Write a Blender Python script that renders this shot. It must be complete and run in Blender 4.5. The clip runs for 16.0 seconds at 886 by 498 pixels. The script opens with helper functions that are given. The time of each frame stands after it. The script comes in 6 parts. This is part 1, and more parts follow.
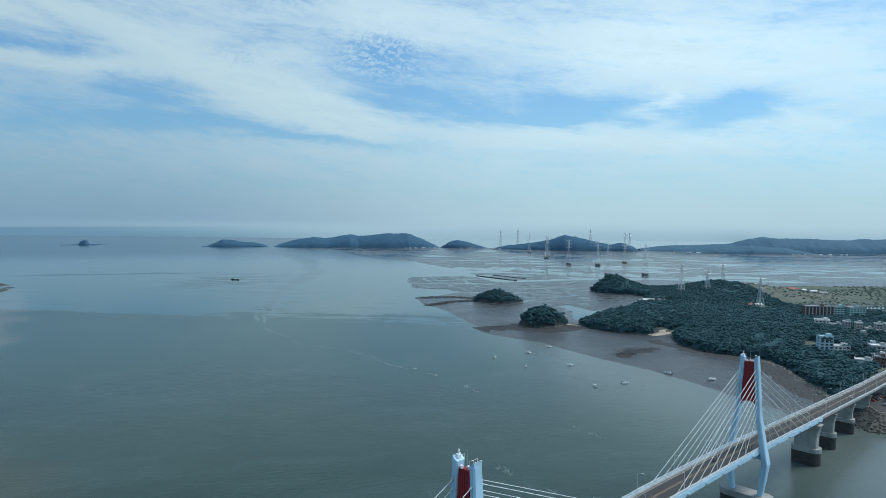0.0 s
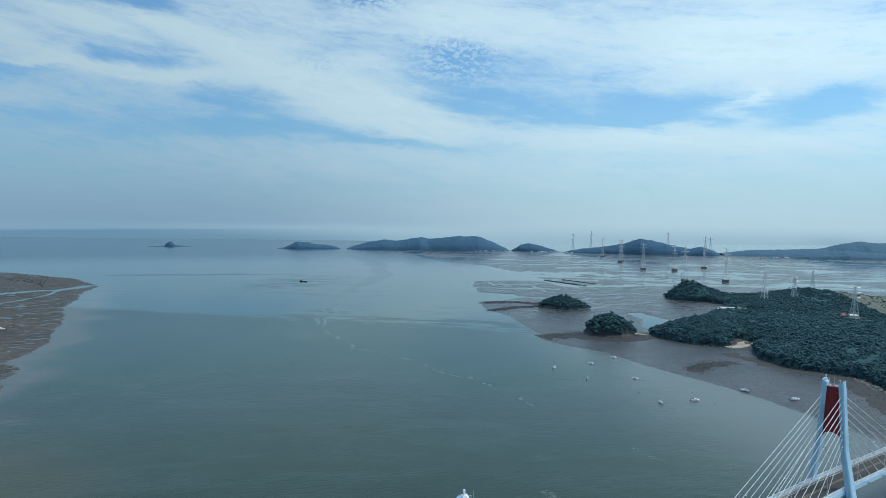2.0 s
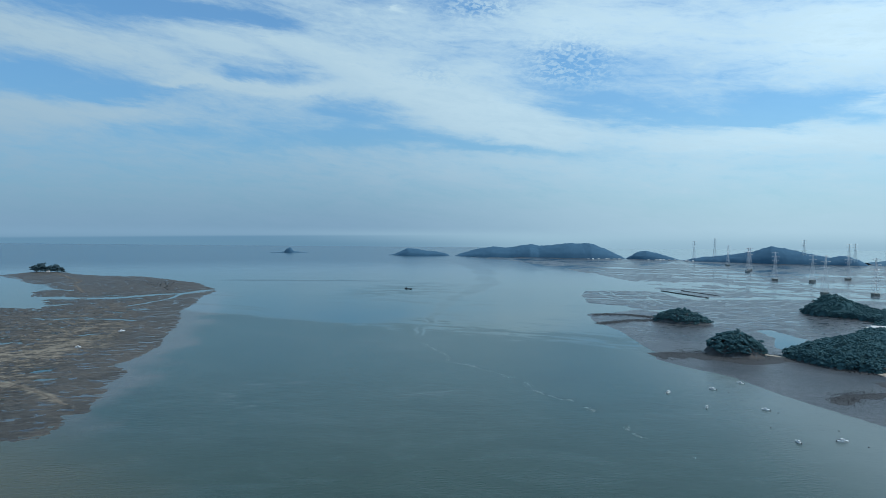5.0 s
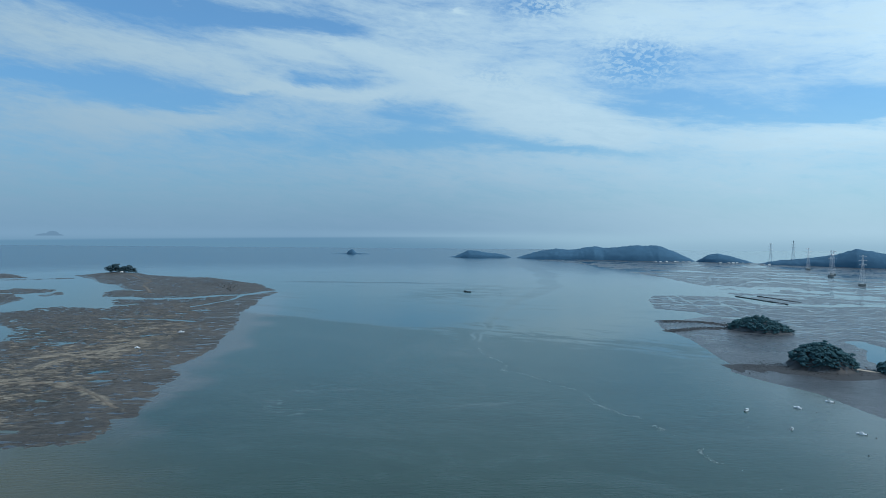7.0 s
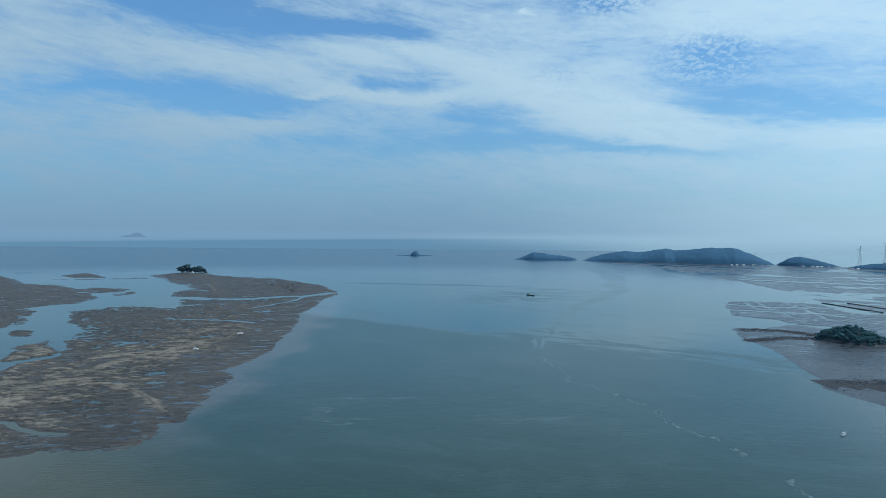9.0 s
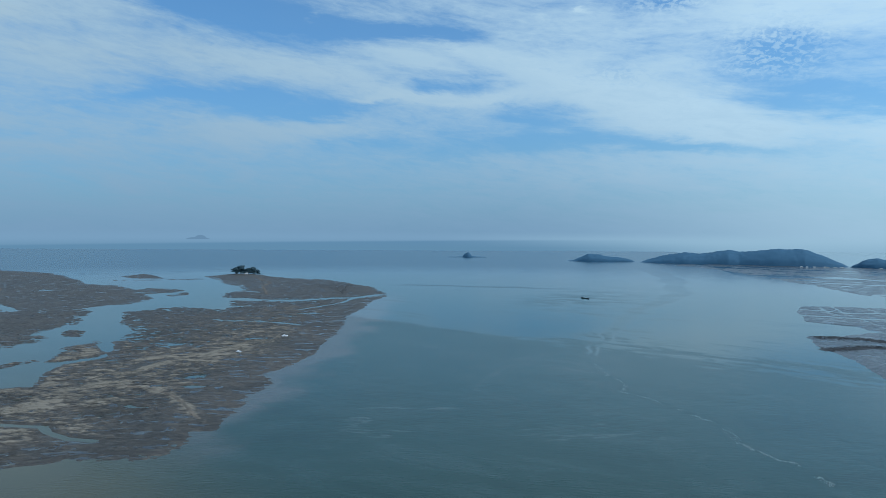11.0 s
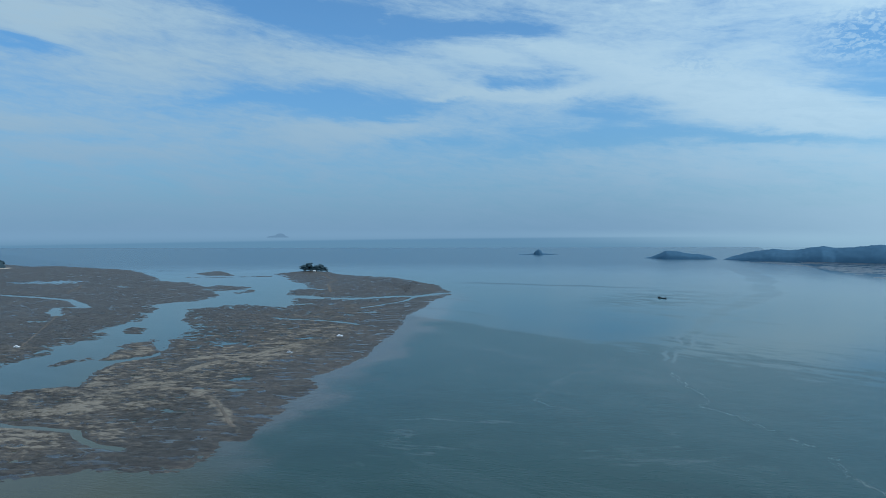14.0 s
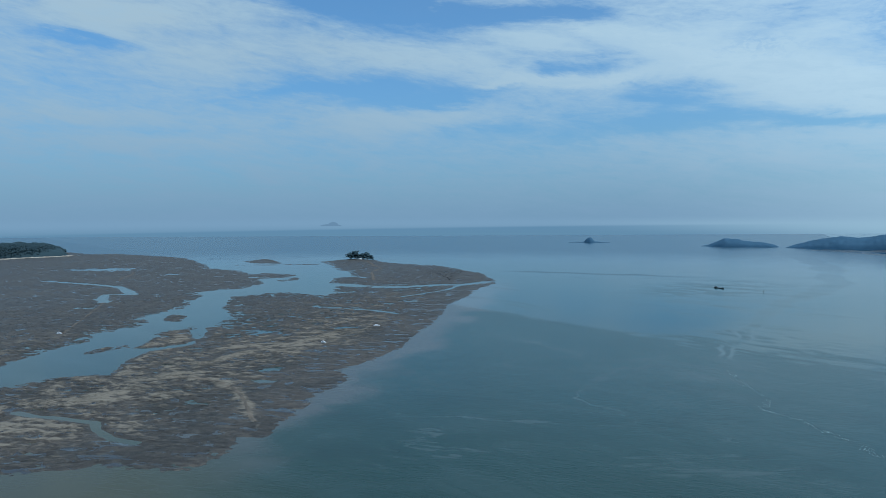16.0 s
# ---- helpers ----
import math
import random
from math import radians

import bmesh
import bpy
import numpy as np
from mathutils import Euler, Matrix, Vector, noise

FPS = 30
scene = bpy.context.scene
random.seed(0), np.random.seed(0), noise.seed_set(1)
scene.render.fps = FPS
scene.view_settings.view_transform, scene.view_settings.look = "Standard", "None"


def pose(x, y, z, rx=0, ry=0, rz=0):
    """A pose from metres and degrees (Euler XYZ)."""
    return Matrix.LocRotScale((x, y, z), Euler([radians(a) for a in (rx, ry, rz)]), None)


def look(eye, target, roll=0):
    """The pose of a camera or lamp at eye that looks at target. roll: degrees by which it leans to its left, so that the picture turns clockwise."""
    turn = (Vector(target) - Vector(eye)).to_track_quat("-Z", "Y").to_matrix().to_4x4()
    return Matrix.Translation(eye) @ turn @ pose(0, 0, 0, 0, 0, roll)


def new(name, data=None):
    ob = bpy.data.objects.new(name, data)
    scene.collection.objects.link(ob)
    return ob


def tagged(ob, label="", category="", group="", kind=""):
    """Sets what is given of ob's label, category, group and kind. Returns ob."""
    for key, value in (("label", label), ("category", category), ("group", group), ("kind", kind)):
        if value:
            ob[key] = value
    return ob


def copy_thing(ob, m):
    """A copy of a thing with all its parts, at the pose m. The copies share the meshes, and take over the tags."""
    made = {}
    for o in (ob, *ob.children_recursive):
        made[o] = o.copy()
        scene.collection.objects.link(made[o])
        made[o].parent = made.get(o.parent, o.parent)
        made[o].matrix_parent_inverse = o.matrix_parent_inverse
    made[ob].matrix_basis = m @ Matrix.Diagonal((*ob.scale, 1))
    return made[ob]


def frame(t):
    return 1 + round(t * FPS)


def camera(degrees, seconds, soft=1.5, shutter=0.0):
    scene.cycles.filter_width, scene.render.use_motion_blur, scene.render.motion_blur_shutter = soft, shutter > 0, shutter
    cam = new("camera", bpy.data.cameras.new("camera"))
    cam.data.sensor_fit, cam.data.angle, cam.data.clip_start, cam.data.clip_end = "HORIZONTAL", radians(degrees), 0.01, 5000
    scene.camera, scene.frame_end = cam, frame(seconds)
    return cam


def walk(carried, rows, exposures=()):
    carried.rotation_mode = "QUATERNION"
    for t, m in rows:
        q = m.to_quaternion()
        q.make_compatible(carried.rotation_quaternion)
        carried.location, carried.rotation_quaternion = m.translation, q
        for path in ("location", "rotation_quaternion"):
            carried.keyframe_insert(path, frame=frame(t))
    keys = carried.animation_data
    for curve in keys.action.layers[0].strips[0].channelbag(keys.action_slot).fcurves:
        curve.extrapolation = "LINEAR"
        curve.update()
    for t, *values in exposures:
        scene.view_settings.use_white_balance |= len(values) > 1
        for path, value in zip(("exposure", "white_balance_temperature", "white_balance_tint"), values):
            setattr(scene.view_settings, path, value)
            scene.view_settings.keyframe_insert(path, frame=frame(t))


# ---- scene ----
cam = camera(69.29, 16.0, 0.65)
# seconds, eye, then degrees of pitch, lean and yaw
PATH = [
    (0.0, 0.00, -0.00, 150.00, -2.582, -0.563, -0.000),
    (0.5, 5.00, 6.21, 150.14, -2.549, -0.561, 1.503),
    (1.0, 9.57, 12.62, 150.31, -2.507, -0.587, 3.113),
    (1.5, 13.71, 19.19, 150.35, -2.451, -0.593, 4.788),
    (2.0, 17.39, 25.97, 150.42, -2.398, -0.613, 6.583),
    (2.5, 20.41, 33.15, 150.77, -2.341, -0.585, 8.434),
    (3.0, 22.66, 40.52, 151.08, -2.260, -0.582, 10.260),
    (3.5, 24.14, 47.93, 151.29, -2.175, -0.555, 12.019),
    (4.0, 24.87, 55.51, 151.30, -2.064, -0.533, 13.636),
    (6.5, 23.11, 95.05, 151.36, -1.820, -0.468, 20.747),
    (7.0, 21.91, 103.22, 151.32, -1.794, -0.448, 22.165),
    (7.5, 20.61, 111.32, 151.27, -1.761, -0.403, 23.657),
    (8.0, 19.29, 119.52, 151.15, -1.727, -0.414, 25.168),
    (8.5, 17.72, 127.99, 150.97, -1.675, -0.449, 26.607),
    (9.0, 15.52, 136.73, 150.62, -1.675, -0.437, 27.979),
    (11.5, 1.54, 181.48, 148.41, -1.531, -0.201, 33.865),
    (12.0, -1.28, 190.37, 148.00, -1.513, -0.125, 34.942),
    (12.5, -4.03, 199.21, 147.58, -1.551, -0.103, 36.034),
    (13.0, -6.66, 208.01, 147.11, -1.623, -0.058, 37.123),
    (13.5, -9.20, 216.76, 146.52, -1.695, -0.015, 38.210),
    (14.0, -11.84, 225.66, 145.97, -1.804, 0.068, 39.256),
    (14.5, -14.64, 234.73, 145.40, -2.036, 0.119, 40.343),
    (15.0, -17.55, 243.73, 144.78, -2.303, 0.196, 41.494),
    (15.5, -20.34, 252.55, 144.07, -2.556, 0.248, 42.684),
    (16.0, -22.97, 261.41, 143.35, -2.842, 0.273, 43.784),
]
walk(cam, [(t, pose(x, y, z, 90 + pitch, lean, yaw)) for t, x, y, z, pitch, lean, yaw in PATH], [(0.0, 0.12, 6450, 10), (4.0, 0.10, 6250, 10), (7.0, 0.06, 6050, 10), (9.0, 0.04, 5950, 10), (12.5, 0.0, 5820, 10), (16.0, 0.0, 5900, 10)])

# ---- sky, sun ----
SUN_AZ, SUN_EL = -75.0, 52.0      # degrees; azimuth counts from +y towards -x
world = bpy.data.worlds.new("sky")
scene.world = world
world.use_nodes = True


class Nodes:
    """Short hand for node trees."""

    def __init__(self, tree):
        self.tree = tree
        tree.nodes.clear()

    def add(self, kind, ins=None):
        n = self.tree.nodes.new(kind)
        for k, v in (ins or {}).items():
            self.put(n.inputs[k], v)
        return n

    def put(self, socket, v):
        if isinstance(v, bpy.types.NodeSocket):
            self.tree.links.new(v, socket)
        elif v is not None:
            if socket.type == "RGBA" and len(v) == 3:
                v = (*v, 1.0)
            socket.default_value = v

    def math(self, op, a, b=None, c=None, clamp=False):
        n = self.add("ShaderNodeMath")
        n.operation, n.use_clamp = op, clamp
        for i, v in enumerate((a, b, c)):
            self.put(n.inputs[i], v)
        return n.outputs[0]

    def mix(self, f, a, b, blend="MIX"):
        n = self.add("ShaderNodeMix")
        n.data_type, n.blend_type = "RGBA", blend
        self.put(n.inputs["Factor"], f)
        self.put(n.inputs[6], a)
        self.put(n.inputs[7], b)
        return n.outputs[2]

    def step(self, v, lo, hi, a=0.0, b=1.0, smooth=True):
        n = self.add("ShaderNodeMapRange")
        n.interpolation_type = "SMOOTHSTEP" if smooth else "LINEAR"
        for k, x in (("Value", v), ("From Min", lo), ("From Max", hi), ("To Min", a), ("To Max", b)):
            self.put(n.inputs[k], x)
        return n.outputs[0]

    def noise(self, vec, scale, detail=4.0, rough=0.55, distort=0.0):
        n = self.add("ShaderNodeTexNoise", {"Vector": vec, "Scale": scale, "Detail": detail, "Roughness": rough, "Distortion": distort})
        return n.outputs[0]

    def xyz(self, x, y, z):
        return self.add("ShaderNodeCombineXYZ", {0: x, 1: y, 2: z}).outputs[0]

    def turned(self, vec, degrees, along, across):
        """Plan coordinates along and across a heading, each scaled: a small scale draws the pattern out."""
        s = self.add("ShaderNodeSeparateXYZ", {0: vec})
        c, d = math.cos(radians(degrees)), math.sin(radians(degrees))
        u = self.math("ADD", self.math("MULTIPLY", s.outputs[0], c * along), self.math("MULTIPLY", s.outputs[1], d * along))
        v = self.math("ADD", self.math("MULTIPLY", s.outputs[0], -d * across), self.math("MULTIPLY", s.outputs[1], c * across))
        return self.xyz(u, v, 0.0)


w = Nodes(world.node_tree)
ray = w.add("ShaderNodeTexCoord").outputs["Generated"]
sep = w.add("ShaderNodeSeparateXYZ", {0: ray})
dx, dy, dz = sep.outputs
az = w.math("MULTIPLY", w.math("ARCTAN2", w.math("MULTIPLY", dx, -1.0), dy), 57.2958)
el = w.math("MULTIPLY", w.math("ARCSINE", dz), 57.2958)
air = w.add("ShaderNodeTexSky")
air.sky_type, air.sun_disc = "NISHITA", False
air.sun_elevation, air.sun_rotation = radians(SUN_EL), radians(-SUN_AZ)
air.air_density, air.dust_density, air.ozone_density = 1.0, 0.7, 1.5
blue = w.mix(1.0, air.outputs[0], (0.042, 0.096, 0.127), "MULTIPLY")
# clouds: streaks torn by the wind, with the banks and gaps of this day
flat = w.xyz(w.math("MULTIPLY", az, 0.050), w.math("ADD", w.math("MULTIPLY", el, 0.19), w.math("MULTIPLY", az, -0.020)), 3.7)
wisp = w.noise(flat, 1.0, 6.0, 0.6, 0.9)
fine = w.noise(flat, 3.4, 6.0, 0.62, 0.7)
thin = w.noise(flat, 11.0, 5.0, 0.66, 0.5)
cover = w.math("MULTIPLY_ADD", wisp, 0.60, w.math("MULTIPLY_ADD", fine, 0.80, w.math("MULTIPLY_ADD", thin, 0.55, -0.26)))
# ragged edges: the banks are laid out on a sheet pulled about by the same wind
tear = w.add("ShaderNodeSeparateColor", {0: w.add("ShaderNodeTexNoise", {"Vector": flat, "Scale": 1.7, "Detail": 7.0, "Roughness": 0.62, "Distortion": 0.4}).outputs[1]})
az_t = w.math("ADD", az, w.math("MULTIPLY", w.math("SUBTRACT", tear.outputs[0], 0.5), 13.0))
el_t = w.math("ADD", el, w.math("MULTIPLY", w.math("SUBTRACT", tear.outputs[1], 0.5), 3.8))


def bank(a0, e0, wa, we, slope, a=None, e=None):
    """A soft oval in the sky: middle, half widths and tilt, degrees."""
    da = w.math("SUBTRACT", az if a is None else a, a0)
    de = w.math("SUBTRACT", w.math("SUBTRACT", el if e is None else e, e0), w.math("MULTIPLY", da, slope))
    q = w.math("ADD", w.math("POWER", w.math("DIVIDE", da, wa), 2.0), w.math("POWER", w.math("DIVIDE", de, we), 2.0))
    return w.math("EXPONENT", w.math("MULTIPLY", q, -1.0))


# amount, azimuth, elevation, half widths, tilt
BANKS = [
    (0.52, 16.5, 10.9, 11.0, 2.3, 0.26), (0.30, 10.1, 8.9, 5.3, 1.2, 0.13), (0.40, 45.9, 13.6, 13.4, 1.3, 0.09), (0.30, 32.4, 11.6, 6.7, 0.7, -0.01), (0.30, 47.5, 8.4, 8.8, 1.0, -0.05),
    (0.14, 25.1, 16.7, 9.9, 2.2, 0.09), (0.25, -4.8, 7.6, 10.6, 1.1, 0.0), (0.40, -20.1, 13.8, 13.8, 3.2, 0.11), (0.24, 4.5, 16.9, 11.8, 1.8, 0.01), (0.40, -18.1, 10.2, 1.2, 1.2, 0.37),
    (0.25, -20.3, 6.9, 12.6, 1.2, 0.05), (0.50, 69.2, 15.7, 7.4, 1.4, -0.11), (0.42, 43.6, 18.1, 2.2, 0.4, -0.09),
]
WISPS = [
    (0.30, 63.0, 13.1, 6.9, 1.3, -0.02), (0.28, 72.4, 7.9, 9.2, 0.7, -0.07), (0.22, 69.4, 6.0, 11.7, 0.7, -0.04), (0.20, 15.0, 5.3, 16.9, 1.2, 0.01), (0.30, 35.4, 14.6, 3.9, 0.7, 0.12),
    (0.28, 33.6, 11.8, 5.9, 0.4, -0.01), (0.28, 29.4, 15.2, 7.1, 0.5, 0.22), (0.35, 38.7, 11.0, 2.5, 0.3, -0.17), (0.45, 20.6, 18.5, 0.8, 0.4, 0.0), (0.25, -28.9, 8.0, 3.3, 0.9, 0.19),
]
GAPS = [
    (-0.55, 38.5, 17.2, 8.6, 1.1, 0.02), (-0.50, 49.8, 10.9, 7.6, 0.8, 0.01), (-0.50, 32.7, 12.9, 2.7, 0.6, -0.05), (-0.35, 44.2, 10.1, 6.3, 0.5, -0.07), (-0.25, 39.4, 7.7, 3.6, 0.7, -0.05),
    (-0.30, 24.0, 8.2, 5.0, 0.8, -0.01), (-0.36, 11.5, 7.1, 8.3, 0.45, 0.07), (-0.20, 33.8, 6.7, 3.8, 0.6, -0.03), (-0.55, -12.2, 9.9, 5.1, 1.0, -0.01), (-0.55, -24.7, 9.4, 3.5, 1.0, -0.03),
    (-0.36, -9.4, 9.0, 6.2, 0.6, -0.02), (-0.48, 1.9, 10.1, 6.0, 1.1, 0.15), (-0.65, 49.5, 18.0, 7.3, 1.6, 0.07), (-0.40, 37.7, 17.3, 6.4, 0.6, 0.08), (-0.45, 72.6, 13.6, 4.7, 0.4, -0.01),
]
CLEFTS = [
    (-0.38, 24.8, 10.4, 4.7, 0.9, 0.13), (-0.30, 27.4, 7.8, 6.6, 0.8, 0.04), (-0.30, 14.3, 7.4, 5.8, 0.5, 0.07), (-0.25, 59.1, 10.6, 5.0, 0.5, -0.05), (-0.30, 58.0, 18.5, 4.0, 1.0, 0.0),
]
for amount, *place in BANKS + WISPS + GAPS + CLEFTS:
    cover = w.math("MULTIPLY_ADD", bank(*place, az_t, el_t), amount, cover)
# patches of small broken cloud
dots = w.noise(w.xyz(w.math("MULTIPLY", az, 1.9), w.math("MULTIPLY", el, 3.3), 0.0), 1.0, 3.0, 0.55, 0.6)
patch = w.math("MAXIMUM", bank(5.6, 14.0, 3.4, 1.7, 0.06, w.math("MULTIPLY_ADD", az_t, 0.4, w.math("MULTIPLY", az, 0.6)), w.math("MULTIPLY_ADD", el_t, 0.4, w.math("MULTIPLY", el, 0.6))), w.math("MAXIMUM", w.math("MULTIPLY", bank(13.7, 18.8, 2.9, 0.8, 0.0), 0.8), w.math("MULTIPLY", bank(17.5, 13.0, 3.0, 0.8, 0.1), 0.35)))
cover = w.math("SUBTRACT", cover, w.math("MULTIPLY", patch, w.step(dots, 0.40, 0.60, 0.0, 0.46)))
mask = w.step(cover, 0.30, 1.17)
bright = w.step(az, -40.0, 55.0, 0.98, 0.56, smooth=False)
cloud = w.mix(1.0, w.xyz(bright, bright, bright), (0.77, 1.0, 1.08), "MULTIPLY")
cloud = w.mix(w.step(w.math("ADD", w.math("MULTIPLY", fine, 0.6), w.math("MULTIPLY", thin, 0.4)), 0.40, 0.62, 0.0, 0.30), cloud, (0.38, 0.56, 0.68))
sky = w.mix(w.math("MULTIPLY_ADD", mask, 0.80, 0.14), blue, cloud)
haze = w.math("EXPONENT", w.math("MULTIPLY", w.math("POWER", w.math("DIVIDE", w.math("MAXIMUM", el, 0.0), w.step(az, -20.0, 45.0, 7.0, 9.5)), 1.35), -1.0))
haze_colour = w.mix(w.step(az, -14.0, 30.0), (0.400, 0.570, 0.660), (0.190, 0.318, 0.440))
sky = w.mix(w.math("MULTIPLY", haze, 0.93), sky, haze_colour)
# the farthest water, beyond the built sea, painted into the backdrop with its haze
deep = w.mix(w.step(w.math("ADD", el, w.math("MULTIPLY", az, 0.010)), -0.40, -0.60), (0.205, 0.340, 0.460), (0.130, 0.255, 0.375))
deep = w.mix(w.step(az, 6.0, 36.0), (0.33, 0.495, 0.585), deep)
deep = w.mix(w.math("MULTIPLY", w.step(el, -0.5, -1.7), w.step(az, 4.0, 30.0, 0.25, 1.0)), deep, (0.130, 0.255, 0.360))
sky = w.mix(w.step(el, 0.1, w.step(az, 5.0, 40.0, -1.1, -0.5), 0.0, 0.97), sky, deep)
# far island and hill silhouettes, haze included in their colours
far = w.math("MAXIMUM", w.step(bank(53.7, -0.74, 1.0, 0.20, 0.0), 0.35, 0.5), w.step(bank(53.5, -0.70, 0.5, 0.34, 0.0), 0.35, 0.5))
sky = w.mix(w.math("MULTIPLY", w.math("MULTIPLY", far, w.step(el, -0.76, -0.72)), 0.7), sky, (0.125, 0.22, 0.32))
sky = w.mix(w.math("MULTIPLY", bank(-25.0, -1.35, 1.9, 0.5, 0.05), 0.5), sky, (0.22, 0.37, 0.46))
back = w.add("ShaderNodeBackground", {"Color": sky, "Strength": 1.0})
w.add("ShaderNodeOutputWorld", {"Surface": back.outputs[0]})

sun = new("sun", bpy.data.lights.new("sun", "SUN"))
sun.data.energy, sun.data.angle, sun.data.color = 2.4, radians(22.0), (1.0, 0.95, 0.87)
sun.matrix_world = look((0, 0, 0), (math.sin(radians(SUN_AZ)) * math.cos(radians(SUN_EL)), -math.cos(radians(SUN_AZ)) * math.cos(radians(SUN_EL)), -math.sin(radians(SUN_EL))))

# ---- materials ----


def material(name):
    m = bpy.data.materials.new(name)
    m.use_nodes = True
    return m, Nodes(m.node_tree)


def finish(n, colour, rough=0.6, metal=0.0, bump=None, strength=0.3, depth=0.1, **extra):
    b = n.add("ShaderNodeBsdfPrincipled", {"Base Color": colour, "Roughness": rough, "Metallic": metal})
    for k, v in extra.items():
        n.put(b.inputs[k.replace("_", " ")], v)
    if bump is not None:
        n.put(b.inputs["Normal"], n.add("ShaderNodeBump", {"Strength": strength, "Distance": depth, "Height": bump}).outputs[0])
    n.add("ShaderNodeOutputMaterial", {"Surface": b.outputs[0]})


def plain(name, colour, rough=0.6, metal=0.0, grain=0.5, vary=0.18, dirt=None):
    """A painted or cast surface with two scales of wear."""
    m, n = material(name)
    p = n.add("ShaderNodeNewGeometry").outputs["Position"]
    a = n.noise(p, grain, 5.0)
    b = n.noise(p, grain * 9.0, 3.0)
    lo = tuple(c * (1 - vary) for c in colour)
    hi = tuple(min(1.0, c * (1 + vary)) for c in colour)
    c = n.mix(n.step(a, 0.3, 0.7), lo, hi)
    c = n.mix(n.step(b, 0.45, 0.75, 0.0, 0.35), c, dirt or lo)
    finish(n, c, n.step(a, 0.3, 0.7, rough * 0.85, min(1.0, rough * 1.1)), metal, b, 0.2, 0.03)
    return m


def mat_water():
    m, n = material("tidal_water")
    p = n.add("ShaderNodeNewGeometry").outputs["Position"]
    s = n.add("ShaderNodeSeparateXYZ", {0: p})
    big = n.noise(n.turned(p, 20, 0.6, 1.0), 0.0022, 4.0, 0.55, 1.2)
    mid = n.noise(n.turned(p, 24, 0.33, 1.0), 0.011, 4.0, 0.6, 1.5)
    # silt in the water: green-grey in the deep channel, browner over the shoals
    c = n.mix(n.step(big, 0.35, 0.65), (0.010, 0.050, 0.053), (0.013, 0.056, 0.058))
    c = n.mix(n.step(n.math("MULTIPLY_ADD", n.math("SUBTRACT", big, 0.5), 260.0, s.outputs[1]), 760.0, 380.0), c, (0.020, 0.046, 0.036))
    blotch = n.noise(n.turned(p, 12, 0.4, 1.0), 0.024, 6.0, 0.68, 1.0)
    c = n.mix(n.step(blotch, 0.48, 0.64, 0.0, 0.22), c, (0.055, 0.095, 0.098))
    c = n.mix(n.step(blotch, 0.47, 0.34, 0.0, 0.45), c, n.mix(1.0, c, (0.6, 0.68, 0.7), "MULTIPLY"))
    off = n.math("ADD", n.math("ADD", s.outputs[0], 395.0), n.math("MULTIPLY", n.math("SUBTRACT", s.outputs[1], 430.0), 0.554))
    off = n.math("ADD", off, n.math("MULTIPLY", n.math("SUBTRACT", n.noise(p, 0.016, 3.0, 0.5, 0.6), 0.5), 130.0))
    silt = n.math("MULTIPLY", n.math("MULTIPLY", n.step(off, 70.0, 26.0), n.step(off, -70.0, -20.0)), n.math("MULTIPLY", n.step(s.outputs[1], 1500.0, 1150.0), n.step(s.outputs[1], 380.0, 500.0)))
    c = n.mix(n.math("MULTIPLY", silt, 0.6), c, (0.115, 0.112, 0.110))
    near = n.step(s.outputs[1], 470.0, 360.0)
    c = n.mix(n.math("MULTIPLY", near, n.math("MULTIPLY", n.step(off, 190.0, 0.0, 0.0, 0.9), n.step(off, -320.0, -220.0))), c, (0.066, 0.068, 0.040))
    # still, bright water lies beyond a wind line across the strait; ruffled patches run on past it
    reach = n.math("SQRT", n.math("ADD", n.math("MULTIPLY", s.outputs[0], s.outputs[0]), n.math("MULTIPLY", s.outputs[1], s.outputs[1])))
    long = n.noise(n.turned(p, -8, 0.22, 1.0), 0.020, 5.0, 0.62, 0.8)
    line = n.math("ADD", n.math("MULTIPLY_ADD", s.outputs[0], 0.133, s.outputs[1]), -925.0)
    line = n.math("ADD", line, n.math("MULTIPLY", n.math("SUBTRACT", n.noise(p, 0.007, 5.0, 0.6), 0.5), 90.0))
    east_side = n.step(s.outputs[0], -430.0, -280.0)
    line = n.math("ADD", line, n.math("MULTIPLY", n.math("MULTIPLY", n.math("SUBTRACT", n.math("MULTIPLY_ADD", long, 0.5, n.math("MULTIPLY", n.noise(n.turned(p, -8, 0.3, 1.0), 0.07, 5.0, 0.65, 0.6), 0.5)), 0.5), east_side), 1000.0))
    calm = n.step(line, -14.0, n.step(east_side, 0.0, 1.0, 22.0, 120.0))
    streak = n.math("MULTIPLY", n.step(long, 0.56, 0.66), n.step(line, 900.0, 200.0))
    calm = n.math("SUBTRACT", calm, n.math("MULTIPLY", n.math("MULTIPLY", streak, calm), 0.45))
    # a dark cat's paw trailing off the tip of the bar, and slicks about the barge
    trail = n.math("ABSOLUTE", n.math("ADD", n.math("MULTIPLY_ADD", s.outputs[0], -0.36, n.math("SUBTRACT", s.outputs[1], 1985.0)), n.math("MULTIPLY", n.math("SUBTRACT", n.noise(p, 0.01, 3.0), 0.5), 60.0)))
    trail = n.math("MULTIPLY", n.step(trail, 34.0, 8.0), n.math("MULTIPLY", n.step(s.outputs[0], -1110.0, -1000.0), n.step(s.outputs[0], -560.0, -760.0)))
    calm = n.math("SUBTRACT", calm, n.math("MULTIPLY", n.math("MULTIPLY", trail, calm), 0.7))
